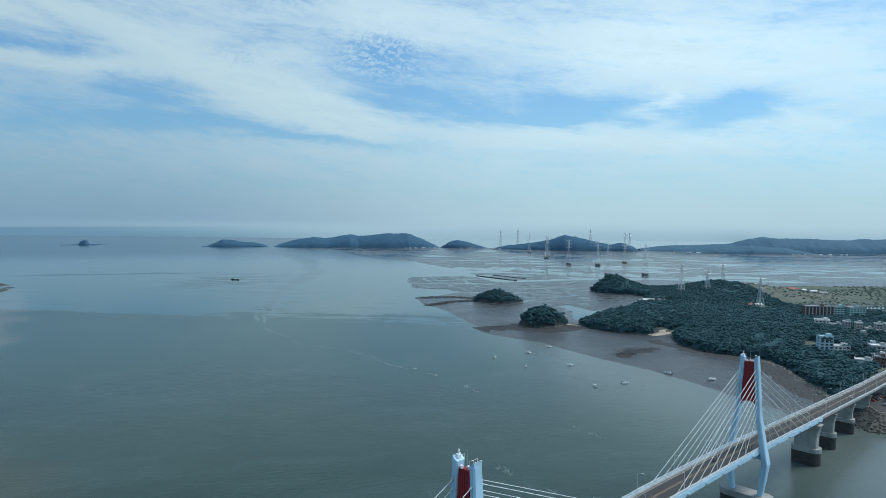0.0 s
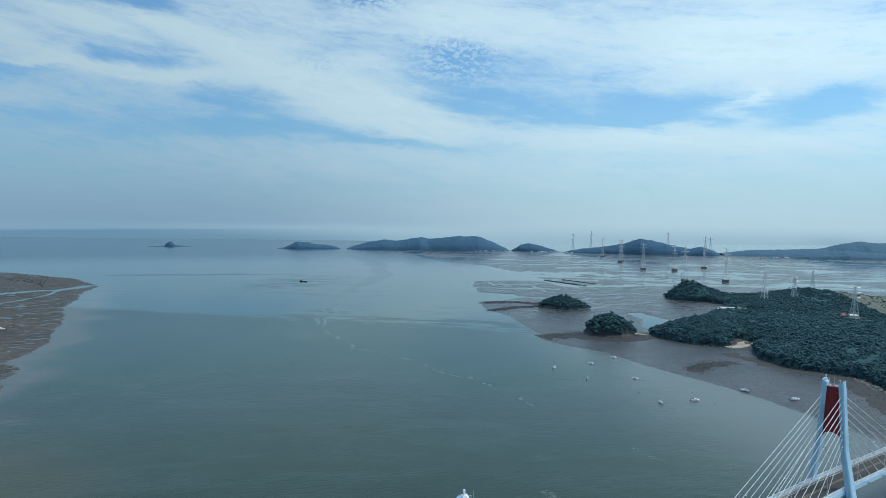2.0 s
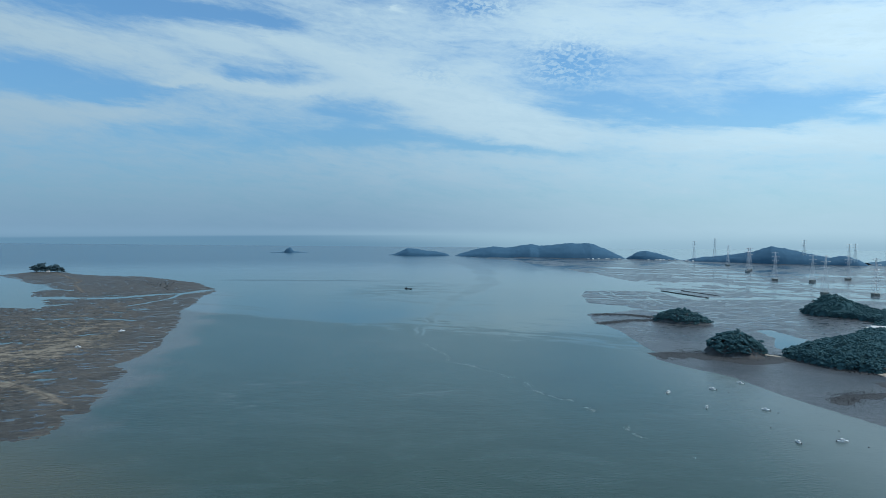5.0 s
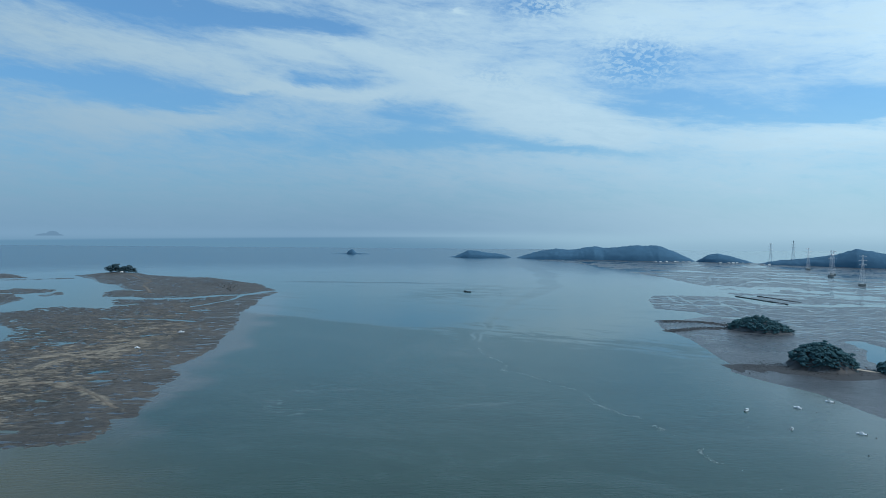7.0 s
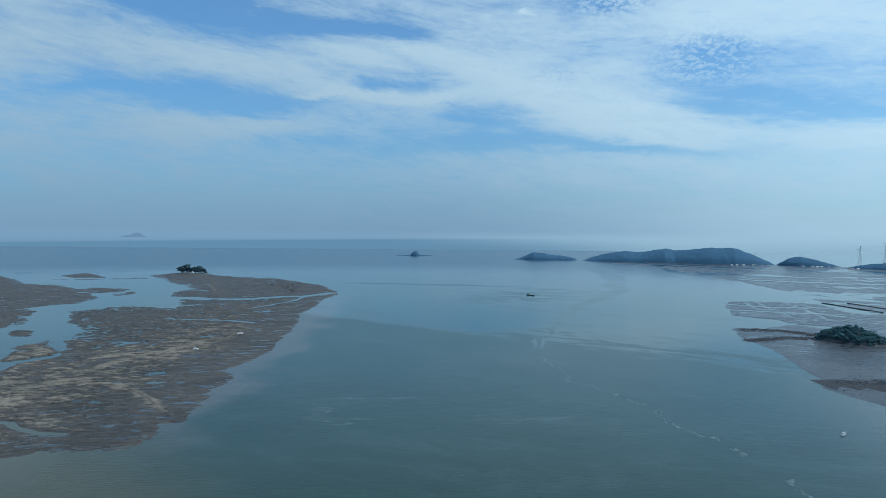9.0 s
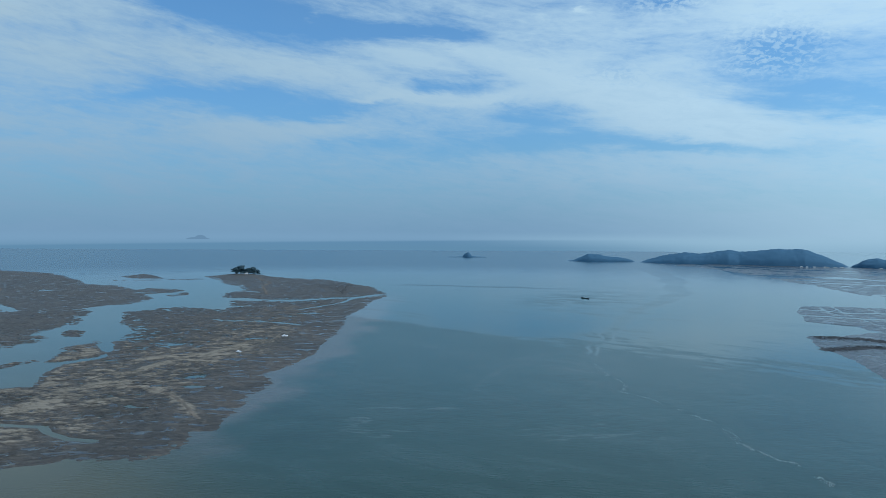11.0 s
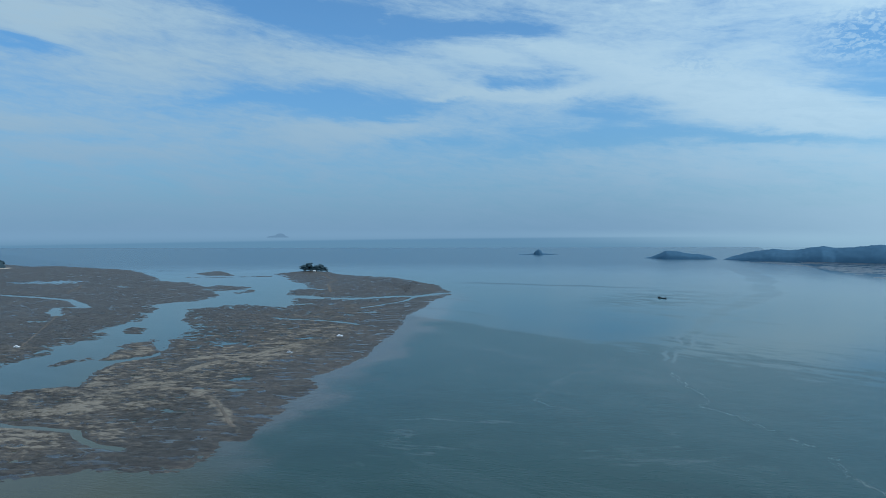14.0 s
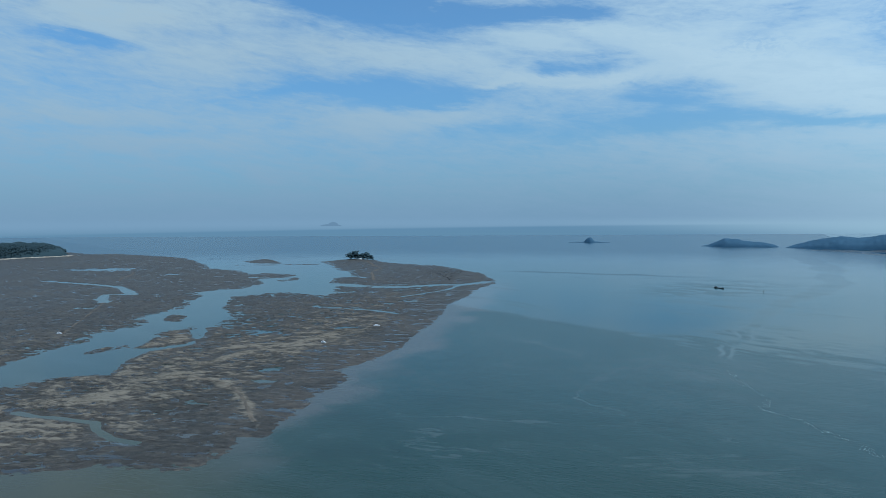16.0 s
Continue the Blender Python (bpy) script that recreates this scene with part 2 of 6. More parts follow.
    round_barge = n.math("EXPONENT", n.math("MULTIPLY", n.math("ADD", n.math("POWER", n.math("DIVIDE", n.math("ADD", s.outputs[0], 510.0), 110.0), 2.0), n.math("POWER", n.math("DIVIDE", n.math("SUBTRACT", s.outputs[1], 1520.0), 230.0), 2.0)), -1.0))
    calm = n.math("SUBTRACT", calm, n.math("MULTIPLY", n.math("MULTIPLY", round_barge, n.step(blotch, 0.44, 0.54)), 0.75))
    calm = n.math("MULTIPLY", calm, n.step(blotch, 0.40, 0.58, 1.0, 0.84))
    calm = n.math("MULTIPLY", calm, n.step(reach, 2000.0, 3200.0, 1.0, 0.25))
    # sheltered water behind the bars lies still
    lee = n.math("ADD", n.math("SUBTRACT", s.outputs[0], 270.0), n.math("MULTIPLY", n.math("SUBTRACT", s.outputs[1], 489.0), 0.303))
    calm = n.math("MAXIMUM", calm, n.math("MAXIMUM", n.math("MULTIPLY", n.step(off, -20.0, -60.0), n.math("MULTIPLY", n.step(s.outputs[1], 1800.0, 1600.0), n.step(s.outputs[0], -2150.0, -1850.0))), n.step(lee, 5.0, 40.0)))
    # the winding seam where two currents meet: a ruffled ribbon between two pale slicks
    k = n.math("MULTIPLY", n.math("SUBTRACT", s.outputs[1], 1400.0), 0.001)
    bend = n.math("MULTIPLY_ADD", n.math("MULTIPLY_ADD", n.math("MULTIPLY_ADD", n.math("MULTIPLY_ADD", k, 126.9, -317.6), k, 48.1), k, -54.8), k, -337.1)
    away = n.math("ADD", n.math("SUBTRACT", s.outputs[0], bend), n.math("MULTIPLY", n.math("SUBTRACT", n.noise(p, 0.004, 4.0, 0.55), 0.5), 110.0))
    length = n.math("MULTIPLY", n.step(s.outputs[1], 840.0, 960.0), n.step(s.outputs[1], 3000.0, 2500.0))
    broad = n.step(s.outputs[1], 900.0, 2300.0, 4.0, 40.0, smooth=False)
    ribbon_ = n.math("MULTIPLY", n.step(n.math("SUBTRACT", n.math("ABSOLUTE", away), broad), 6.0, -4.0), length)
    rim = n.math("MULTIPLY", n.step(n.math("ABSOLUTE", n.math("SUBTRACT", n.math("ABSOLUTE", away), broad)), n.step(s.outputs[1], 900.0, 1800.0, 4.0, 14.0), 1.0), length)
    rim = n.math("MULTIPLY", rim, n.step(n.noise(p, 0.012, 3.0), 0.38, 0.55))
    calm = n.math("MAXIMUM", n.math("SUBTRACT", calm, n.math("MULTIPLY", n.math("MULTIPLY", ribbon_, calm), 0.28)), n.math("MULTIPLY", rim, 0.7))
    c = n.mix(n.math("MULTIPLY", rim, 0.22), c, (0.11, 0.14, 0.145))
    # a milky plume beside its near end
    plume = n.math("EXPONENT", n.math("MULTIPLY", n.math("ADD", n.math("POWER", n.math("DIVIDE", n.math("ADD", away, 10.0), 45.0), 2.0), n.math("POWER", n.math("DIVIDE", n.math("SUBTRACT", s.outputs[1], 850.0), 70.0), 2.0)), -1.0))
    c = n.mix(n.math("MULTIPLY", plume, n.step(long, 0.42, 0.62, 0.0, 0.3)), c, (0.11, 0.135, 0.14))
    # paler base in the sheltered bay, painting in its silvery sky reflection
    bay = n.math("MULTIPLY", n.step(lee, -190.0, -30.0), n.step(s.outputs[1], 1000.0, 760.0))
    c = n.mix(n.math("MULTIPLY", bay, 0.75), c, (0.118, 0.146, 0.142))
    # base colour turned bluer far out, painting in a bluer sky reflection
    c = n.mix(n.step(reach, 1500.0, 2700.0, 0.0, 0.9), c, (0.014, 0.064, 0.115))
    # thin drift lines
    vein = n.math("ABSOLUTE", n.math("SUBTRACT", n.noise(n.turned(p, 35, 0.5, 1.0), 0.006, 5.0, 0.6, 1.0), 0.5))
    vein = n.math("MULTIPLY", n.step(vein, 0.010, 0.002), n.step(n.noise(p, 0.0042, 2.0), 0.50, 0.60))
    vein = n.math("MULTIPLY", vein, n.math("MULTIPLY", n.step(off, 80.0, 140.0), n.step(lee, -60.0, -120.0)))
    c = n.mix(n.math("MULTIPLY", vein, 0.28), c, (0.12, 0.15, 0.155))
    wave = n.math("ADD", n.noise(n.turned(p, 25, 0.35, 1.0), 0.35, 3.0, 0.6), n.math("MULTIPLY", n.noise(p, 0.05, 3.0), 1.5))
    ruffle = n.math("MULTIPLY", n.step(calm, 0.0, 1.0, 1.0, 0.22), n.step(mid, 0.35, 0.65, 0.8, 1.1))
    bmp = n.add("ShaderNodeBump", {"Strength": n.math("MULTIPLY", n.math("MULTIPLY", ruffle, 0.36), n.step(reach, 1300.0, 2800.0, 1.0, 0.0)), "Distance": 0.5, "Height": wave})
    b = n.add("ShaderNodeBsdfPrincipled", {"Base Color": c, "Roughness": n.step(calm, 0.0, 1.0, 0.26, 0.10), "IOR": 1.333, "Normal": bmp.outputs[0]})
    n.add("ShaderNodeOutputMaterial", {"Surface": b.outputs[0]})
    return m


def mat_mud(name, dark, pale, wet_top=0.45, sheen=0.22, scale=1.0, gloss=0.2, heading=38, puddles=0.0, drained=0.0, inland=None):
    """Tidal mud: soaked and glossy near the water, pale silt on the ridges."""
    m, n = material(name)
    p = n.add("ShaderNodeNewGeometry").outputs["Position"]
    xy = n.add("ShaderNodeSeparateXYZ", {0: p})
    z = xy.outputs[2]
    a = n.noise(p, 0.012 * scale, 5.0, 0.6, 0.8)
    b = n.noise(n.turned(p, heading, 0.45, 1.0), 0.06 * scale, 5.0, 0.65, 0.6)
    f = n.noise(p, 0.5 * scale, 4.0, 0.65)
    r = n.noise(n.turned(p, heading, 0.5, 1.0), 0.26 * scale, 6.0, 0.8, 1.0)
    dry = n.step(n.math("ADD", z, n.math("ADD", n.math("MULTIPLY", n.math("SUBTRACT", b, 0.5), 0.9), n.math("MULTIPLY", n.math("SUBTRACT", r, 0.5), 1.0))), wet_top, wet_top + 0.75)
    c = n.mix(n.step(a, 0.35, 0.65), tuple(x * 0.85 for x in dark), (dark[0] * 1.35, dark[1] * 1.27, dark[2] * 1.22))
    if inland:
        dry = n.math("MULTIPLY", dry, n.step(xy.outputs[0], -1000.0, -740.0, 0.15, 1.0))
        # greyer mud away from the channel
        c = n.mix(n.step(xy.outputs[0], -700.0, -1100.0, 0.0, 0.85), c, inland)
    c = n.mix(n.step(r, 0.51, 0.58, 0.0, 0.85), c, n.mix(1.0, c, (1.8, 1.78, 1.7), "MULTIPLY"))
    c = n.mix(n.step(r, 0.48, 0.40, 0.0, 0.85), c, n.mix(1.0, c, (0.5, 0.5, 0.5), "MULTIPLY"))
    c = n.mix(n.math("MULTIPLY", dry, n.step(n.math("ADD", n.math("MULTIPLY", a, 0.4), n.math("MULTIPLY", r, 0.6)), 0.40, 0.56, 0.25, 0.9)), c, pale)
    c = n.mix(n.step(f, 0.5, 0.75, 0.0, 0.4), c, n.mix(1.0, c, (0.6, 0.6, 0.6), "MULTIPLY"))
    rough, strength, shine = n.step(dry, 0.0, 1.0, sheen, 0.95), 0.8, gloss
    if puddles:
        # water left standing in the ripples of the low mud
        film = n.noise(n.turned(p, heading, 0.38, 1.0), 0.11 * scale, 5.0, 0.72, 0.8)
        film = n.math("MULTIPLY", n.step(film, puddles, puddles - 0.035), n.step(z, wet_top + 0.5, wet_top))
        if drained:
            film = n.math("MULTIPLY", film, n.step(xy.outputs[1], drained, drained + 450.0, 0.12, 1.0))
        c = n.mix(film, c, tuple(x * 0.6 for x in dark))
        rough = n.mix(film, n.xyz(rough, rough, rough), (0.1, 0.1, 0.1))
        strength, shine = n.step(film, 0.0, 1.0, 0.8, 0.03), n.step(film, 0.0, 1.0, gloss, 0.5)
    finish(n, c, rough, 0.0, n.math("ADD", n.math("ADD", b, n.math("MULTIPLY", f, 0.4)), r), strength, 1.2, Specular_IOR_Level=shine)
    return m


def mat_leaves(name, lo, hi, scale=0.5):
    m, n = material(name)
    g = n.add("ShaderNodeNewGeometry")
    a = n.noise(g.outputs["Position"], scale, 4.0, 0.7)
    c = n.mix(g.outputs["Random Per Island"], lo, hi)
    stand = n.noise(g.outputs["Position"], scale * 0.16, 5.0, 0.7)
    c = n.mix(n.step(stand, 0.38, 0.62, 0.0, 0.5), c, tuple(x * 0.74 for x in lo))
    c = n.mix(n.step(a, 0.35, 0.7), tuple(x * 0.86 for x in lo), c)
    leaf = n.noise(g.outputs["Position"], scale * 5.0, 3.0, 0.7)
    c = n.mix(n.step(leaf, 0.38, 0.62, 0.0, 0.35), c, n.mix(1.0, c, (0.55, 0.6, 0.6), "MULTIPLY"))
    finish(n, c, 0.9, 0.0, n.math("ADD", a, n.math("MULTIPLY", leaf, 0.5)), 0.4, 0.5, Specular_IOR_Level=0.1)
    return m


WATER = mat_water()
MUD_W = mat_mud("sandy_mud", (0.055, 0.052, 0.046), (0.228, 0.206, 0.165), 0.84, 0.55, puddles=0.44, inland=(0.062, 0.063, 0.061))
MUD_E = mat_mud("grey_mud", (0.045, 0.053, 0.061), (0.072, 0.082, 0.089), 2.6, 0.34, 1.0, 0.46, heading=-8, puddles=0.465, drained=850.0)
# meadow colour lightened towards blue-green, the haze over it painted in
SOIL = mat_mud("meadow_soil", (0.082, 0.112, 0.098), (0.155, 0.172, 0.150), 6.0, 0.9, 3.0)
# leaf greens lightened and blued, with the blue veil of haze mixed in
HAZED_PINE = mat_leaves("hazed_pine_leaves", (0.050, 0.112, 0.130), (0.066, 0.138, 0.142))
HEAD_WOOD = mat_leaves("dark_woodland", (0.044, 0.078, 0.094), (0.052, 0.090, 0.102), 0.2)
# scrub green paled and blued by painted haze; also on the hotel gables
BUSH = mat_leaves("bush_leaves", (0.075, 0.120, 0.098), (0.105, 0.150, 0.118))
# aerial haze is painted into these two: bluer, and paler for the farthest range
HAZED_WOOD = mat_leaves("hazed_woodland", (0.062, 0.142, 0.224), (0.067, 0.150, 0.230), 0.05)
PALE_HAZED_WOOD = mat_leaves("pale_hazed_woodland", (0.088, 0.178, 0.258), (0.094, 0.186, 0.264), 0.05)
ROCK = plain("shore_rock", (0.019, 0.022, 0.025), 0.85, grain=0.15, vary=0.4)
SAND_MUD = plain("damp_sand", (0.118, 0.100, 0.078), 0.9, grain=0.08, vary=0.35)
WEED = plain("weedy_mud", (0.024, 0.027, 0.030), 0.75, grain=0.25, vary=0.6)
RUBBLE = plain("brown_rubble", (0.105, 0.10, 0.092), 0.9, grain=0.4, vary=0.4)
SAND = plain("pale_sand", (0.36, 0.32, 0.26), 0.9, grain=0.1)
STEEL_BLUE = plain("pale_blue_paint", (0.42, 0.65, 0.82), 0.45, grain=0.12, vary=0.08, dirt=(0.36, 0.50, 0.60))
STEEL_WHITE = plain("white_paint", (0.72, 0.76, 0.80), 0.45, grain=0.3, vary=0.06)
STEEL_RED = plain("red_paint", (0.30, 0.028, 0.035), 0.5, grain=0.2, vary=0.15)
CONCRETE = plain("grey_concrete", (0.30, 0.315, 0.30), 0.85, grain=0.15, vary=0.22, dirt=(0.16, 0.17, 0.16))
CONCRETE_WET = plain("weed_dark_concrete", (0.045, 0.045, 0.042), 0.7, grain=0.4, vary=0.4)
ASPHALT = plain("asphalt", (0.034, 0.036, 0.039), 0.85, grain=0.12, vary=0.2)
LINE_OCHRE = plain("ochre_road_line", (0.36, 0.25, 0.14), 0.7)
LINE_WHITE = plain("white_road_line", (0.62, 0.62, 0.60), 0.7)
CABLE = plain("white_cable_sheath", (0.70, 0.73, 0.76), 0.4)
GALV = plain("galvanised_steel", (0.52, 0.58, 0.60), 0.45, 0.3)
GALV_RED = plain("red_white_steel", (0.70, 0.68, 0.69), 0.5)
PAINT_WHITE = plain("boat_white", (0.80, 0.82, 0.83), 0.35, grain=1.0, vary=0.05)
DARK = plain("dark_rubber_and_glass", (0.03, 0.034, 0.04), 0.3)
WALL_WHITE = plain("white_render", (0.62, 0.63, 0.62), 0.8, grain=0.4, vary=0.12)
WALL_MINT = plain("mint_render", (0.30, 0.52, 0.52), 0.8, grain=0.3, vary=0.08)
WALL_SKY = plain("sky_blue_render", (0.37, 0.52, 0.60), 0.8, grain=0.3, vary=0.06)
WALL_BRICK = plain("brown_brick", (0.17, 0.11, 0.095), 0.85, grain=0.5)
WALL_GREY = plain("grey_render", (0.36, 0.38, 0.39), 0.85, grain=0.4)
ROOF_RED = plain("red_roof", (0.34, 0.09, 0.065), 0.7, grain=0.5)
ROOF_GREY = plain("grey_roof", (0.26, 0.28, 0.29), 0.8, grain=0.5)
ROOF_BLUE = plain("blue_roof", (0.14, 0.26, 0.42), 0.6, grain=0.5)

# ---- helpers for shapes ----


def rand(seed):
    return np.random.default_rng(seed)


def lattice(seed, ix, iy):
    h = (ix * 374761393 + iy * 668265263 + seed * 1442695041) & 0xFFFFFFFF
    h = ((h ^ (h >> 13)) * 1274126177) & 0xFFFFFFFF
    return ((h ^ (h >> 16)) & 0xFFFF) / 65535.0


def bumps(x, y, size, seed=1, octaves=4, gain=0.5):
    """Smooth noise over the plan, about -0.5 to 0.5, with features of that many metres."""
    total, amp, norm = 0.0, 1.0, 0.0
    for o in range(octaves):
        u, v = x / size + 17.3 * o, y / size - 9.1 * o
        i, j = np.floor(u).astype(np.int64), np.floor(v).astype(np.int64)
        a, b = u - i, v - j
        a, b = a * a * (3 - 2 * a), b * b * (3 - 2 * b)
        s = seed + 31 * o
        low = lattice(s, i, j) * (1 - a) + lattice(s, i + 1, j) * a
        high = lattice(s, i, j + 1) * (1 - a) + lattice(s, i + 1, j + 1) * a
        total = total + amp * (low * (1 - b) + high * b - 0.5)
        norm += amp
        amp *= gain
        size = size / 2.03
    return total / norm * 1.6


def line_distance(x, y, pts, closed=False):
    best = np.full(x.shape, 1e9)
    ends = list(zip(pts, pts[1:] + pts[:1])) if closed else list(zip(pts, pts[1:]))
    for (ax, ay), (bx, by) in ends:
        ux, uy = bx - ax, by - ay
        t = np.clip(((x - ax) * ux + (y - ay) * uy) / (ux * ux + uy * uy + 1e-9), 0, 1)
        best = np.minimum(best, np.hypot(x - ax - t * ux, y - ay - t * uy))
    return best


def inside(x, y, pts):
    """Metres inside the outline (outside: minus)."""
    odd = np.zeros(x.shape, bool)
    for (ax, ay), (bx, by) in zip(pts, pts[1:] + pts[:1]):
        if ay != by:
            cross = ((ay > y) != (by > y)) & (x < (bx - ax) * (y - ay) / (by - ay) + ax)
            odd ^= cross
    d = line_distance(x, y, pts, True)
    return np.where(odd, d, -d)


def spans(*parts):
    """Grid lines: (start, end, step) one after another."""
    out = [np.arange(a, b, s) for a, b, s in parts]
    return np.concatenate(out + [np.array([parts[-1][1]])])


def sheet(name, xs, ys, height, mat, floor=-1.0):
    """A height field; cells that lie wholly under the floor level are left out."""
    gx, gy = np.meshgrid(xs, ys)
    gz = height(gx, gy)
    nx, ny = len(xs), len(ys)
    idx = np.arange(nx * ny).reshape(ny, nx)
    quads = np.stack([idx[:-1, :-1], idx[:-1, 1:], idx[1:, 1:], idx[1:, :-1]], -1).reshape(-1, 4)
    quads = quads[gz.ravel()[quads].max(1) > floor]
    used, quads = np.unique(quads, return_inverse=True)
    co = np.stack([gx.ravel(), gy.ravel(), gz.ravel()], -1)[used]
    return new(name, raw_mesh(name, co, quads.reshape(-1, 4), mat))


def raw_mesh(name, co, faces, mat, smooth=True):
    """A mesh from arrays; all faces have the same number of corners."""
    me = bpy.data.meshes.new(name)
    k = faces.shape[1]
    me.vertices.add(len(co))
    me.vertices.foreach_set("co", np.asarray(co, np.float32).ravel())
    me.loops.add(faces.size)
    me.loops.foreach_set("vertex_index", faces.astype(np.int32).ravel())
    me.polygons.add(len(faces))
    me.polygons.foreach_set("loop_start", np.arange(0, faces.size, k, dtype=np.int32))
    me.polygons.foreach_set("use_smooth", np.full(len(faces), smooth))
    me.materials.append(mat)
    me.update(calc_edges=True)
    me.validate()
    return me


def part(name, bm, mat, parent=None, label=""):
    """One bmesh as one mesh object, under its thing or part."""
    me = bpy.data.meshes.new(name)
    bm.to_mesh(me)
    bm.free()
    me.materials.append(mat)
    ob = new(name, me)
    ob.parent = parent
    return tagged(ob, label)


def thing(name, m, label, category, group="", kind=""):
    ob = new(name)
    ob.matrix_world = m
    return tagged(ob, label, category, group, kind)


def box(bm, x0, x1, y0, y1, z0, z1, taper=0.0, bevel=0.0):
    vs = [bm.verts.new((x, y, z)) for z, k in ((z0, 0.0), (z1, taper)) for x, y in ((x0 + k, y0 + k), (x1 - k, y0 + k), (x1 - k, y1 - k), (x0 + k, y1 - k))]
    fs = [bm.faces.new([vs[i] for i in f]) for f in ((3, 2, 1, 0), (4, 5, 6, 7), (0, 1, 5, 4), (1, 2, 6, 5), (2, 3, 7, 6), (3, 0, 4, 7))]
    if bevel:
        bmesh.ops.bevel(bm, geom=list({e for f in fs for e in f.edges}), offset=bevel, segments=1, affect="EDGES")
    return vs


def rod(bm, a, b, r, sides=6, r2=None):
    """A round bar from a to b."""
    a, b = Vector(a), Vector(b)
    q = (b - a).to_track_quat("Z", "Y").to_matrix()
    rings = []
    for p, rr in ((a, r), (b, r if r2 is None else r2)):
        rings.append([bm.verts.new(p + q @ Vector((rr * math.cos(2 * math.pi * i / sides), rr * math.sin(2 * math.pi * i / sides), 0))) for i in range(sides)])
    for i in range(sides):
        j = (i + 1) % sides
        bm.faces.new((rings[0][i], rings[0][j], rings[1][j], rings[1][i]))
    bm.faces.new(rings[0][::-1])
    bm.faces.new(rings[1])


def loft(bm, rings):
    """Skin over closed rings of equally many points."""
    vs = [[bm.verts.new(p) for p in ring] for ring in rings]
    k = len(vs[0])
    for a, b in zip(vs, vs[1:]):
        for i in range(k):
            j = (i + 1) % k
            bm.faces.new((a[i], a[j], b[j], b[i]))
    bm.faces.new(vs[0][::-1])
    bm.faces.new(vs[-1])


# ---- the sea ----
def disc(name, cx, cy, z, rings, mat, sides=96):
    a = np.linspace(0, 2 * np.pi, sides, endpoint=False)
    co = [(cx, cy, z)]
    for r in rings:
        co += [(cx + r * math.cos(t), cy + r * math.sin(t), z) for t in a]
    faces = []
    for k in range(len(rings)):
        for i in range(sides):
            j = (i + 1) % sides
            o = 1 + k * sides
            faces.append((0, o + i, o + j) if k == 0 else (o - sides + i, o + i, o + j, o - sides + j))
    me = bpy.data.meshes.new(name)
    me.from_pydata(co, [], faces)
    me.materials.append(mat)
    return new(name, me)


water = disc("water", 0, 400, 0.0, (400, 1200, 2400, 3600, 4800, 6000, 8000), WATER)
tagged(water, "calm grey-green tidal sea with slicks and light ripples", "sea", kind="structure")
seabed = disc("ground", 0, 400, -6.0, (400, 1200, 2400, 3600, 4800, 6000, 8000), MUD_E)
tagged(seabed, "grey muddy seabed under the tidal water", "seabed", kind="structure")

# ---- mudflats west of the channel ----
WEST_BAR = [(-893, 1320), (-859, 1234), (-797, 1129), (-741, 1018), (-667, 922), (-615, 842), (-574, 774), (-545, 734), (-522, 678), (-508, 625), (-481, 612),
            (-469, 596), (-451, 549), (-438, 540), (-411, 492), (-398, 479), (-412, 466), (-389, 452), (-378, 419), (-414, 395), (-455, 340), (-455, 240), (-720, 200),
            (-655, 318), (-669, 424), (-663, 444), (-643, 470), (-655, 483), (-698, 512), (-723, 545), (-725, 572), (-759, 614), (-796, 629), (-822, 640), (-805, 648), (-833, 671), (-916, 736), (-973, 752), (-1043, 800), (-1107, 838), (-1096, 947), (-980, 958), (-1017, 996), (-1118, 1086),
            (-1000, 1130), (-960, 1225), (-923, 1290)]
WEST_TIP = [(-1171, 1105), (-1240, 1166), (-1287, 1259), (-1395, 1324), (-1447, 1331), (-1596, 1423), (-1760, 1500), (-1770, 1640), (-1500, 1600), (-1363, 1625), (-1178, 1545), (-1062, 1495), (-893, 1330), (-960, 1245), (-1020, 1145)]
WEST_FLAT = [(-2142, 1243), (-1867, 1157), (-1780, 1120), (-1635, 1138), (-1497, 1097), (-1350, 1030), (-1278, 992), (-1220, 913), (-1236, 851), (-1225, 813), (-1166, 804), (-1103, 754), (-1024, 705), (-1010, 663), (-970, 613), (-938, 626), (-912, 610), (-895, 568), (-886, 535), (-839, 508), (-828, 476), (-760, 400),
             (-900, 250), (-1300, 150), (-3300, 150), (-3300, 1130), (-2842, 1140), (-2799, 1221), (-2580, 1255), (-2332, 1283)]
LOOP_ISLET = [(-757, 535), (-785, 559), (-800, 573), (-796, 585), (-826, 586), (-842, 604), (-836, 619), (-845, 638), (-832, 638), (-812, 621), (-780, 607), (-755, 599), (-739, 581), (-741, 559)]
BARS = [  # islets of mud in the channels
    [(-956, 650), (-968, 668), (-944, 672), (-906, 650), (-912, 633)], [(-1472, 1077), (-1518, 1141), (-1464, 1163), (-1391, 1159), (-1353, 1114), (-1387, 1052)], [(-1314, 1058), (-1337, 1126), (-1288, 1095), (-1282, 1051)],
    [(-1959, 1323), (-2027, 1445), (-2012, 1457), (-1785, 1364), (-1847, 1316)], [(-1835, 1240), (-1753, 1322), (-1675, 1430), (-1668, 1414), (-1745, 1308), (-1827, 1230)], [(-765, 486), (-784, 503), (-778, 532), (-768, 530), (-772, 505), (-760, 490)],
]
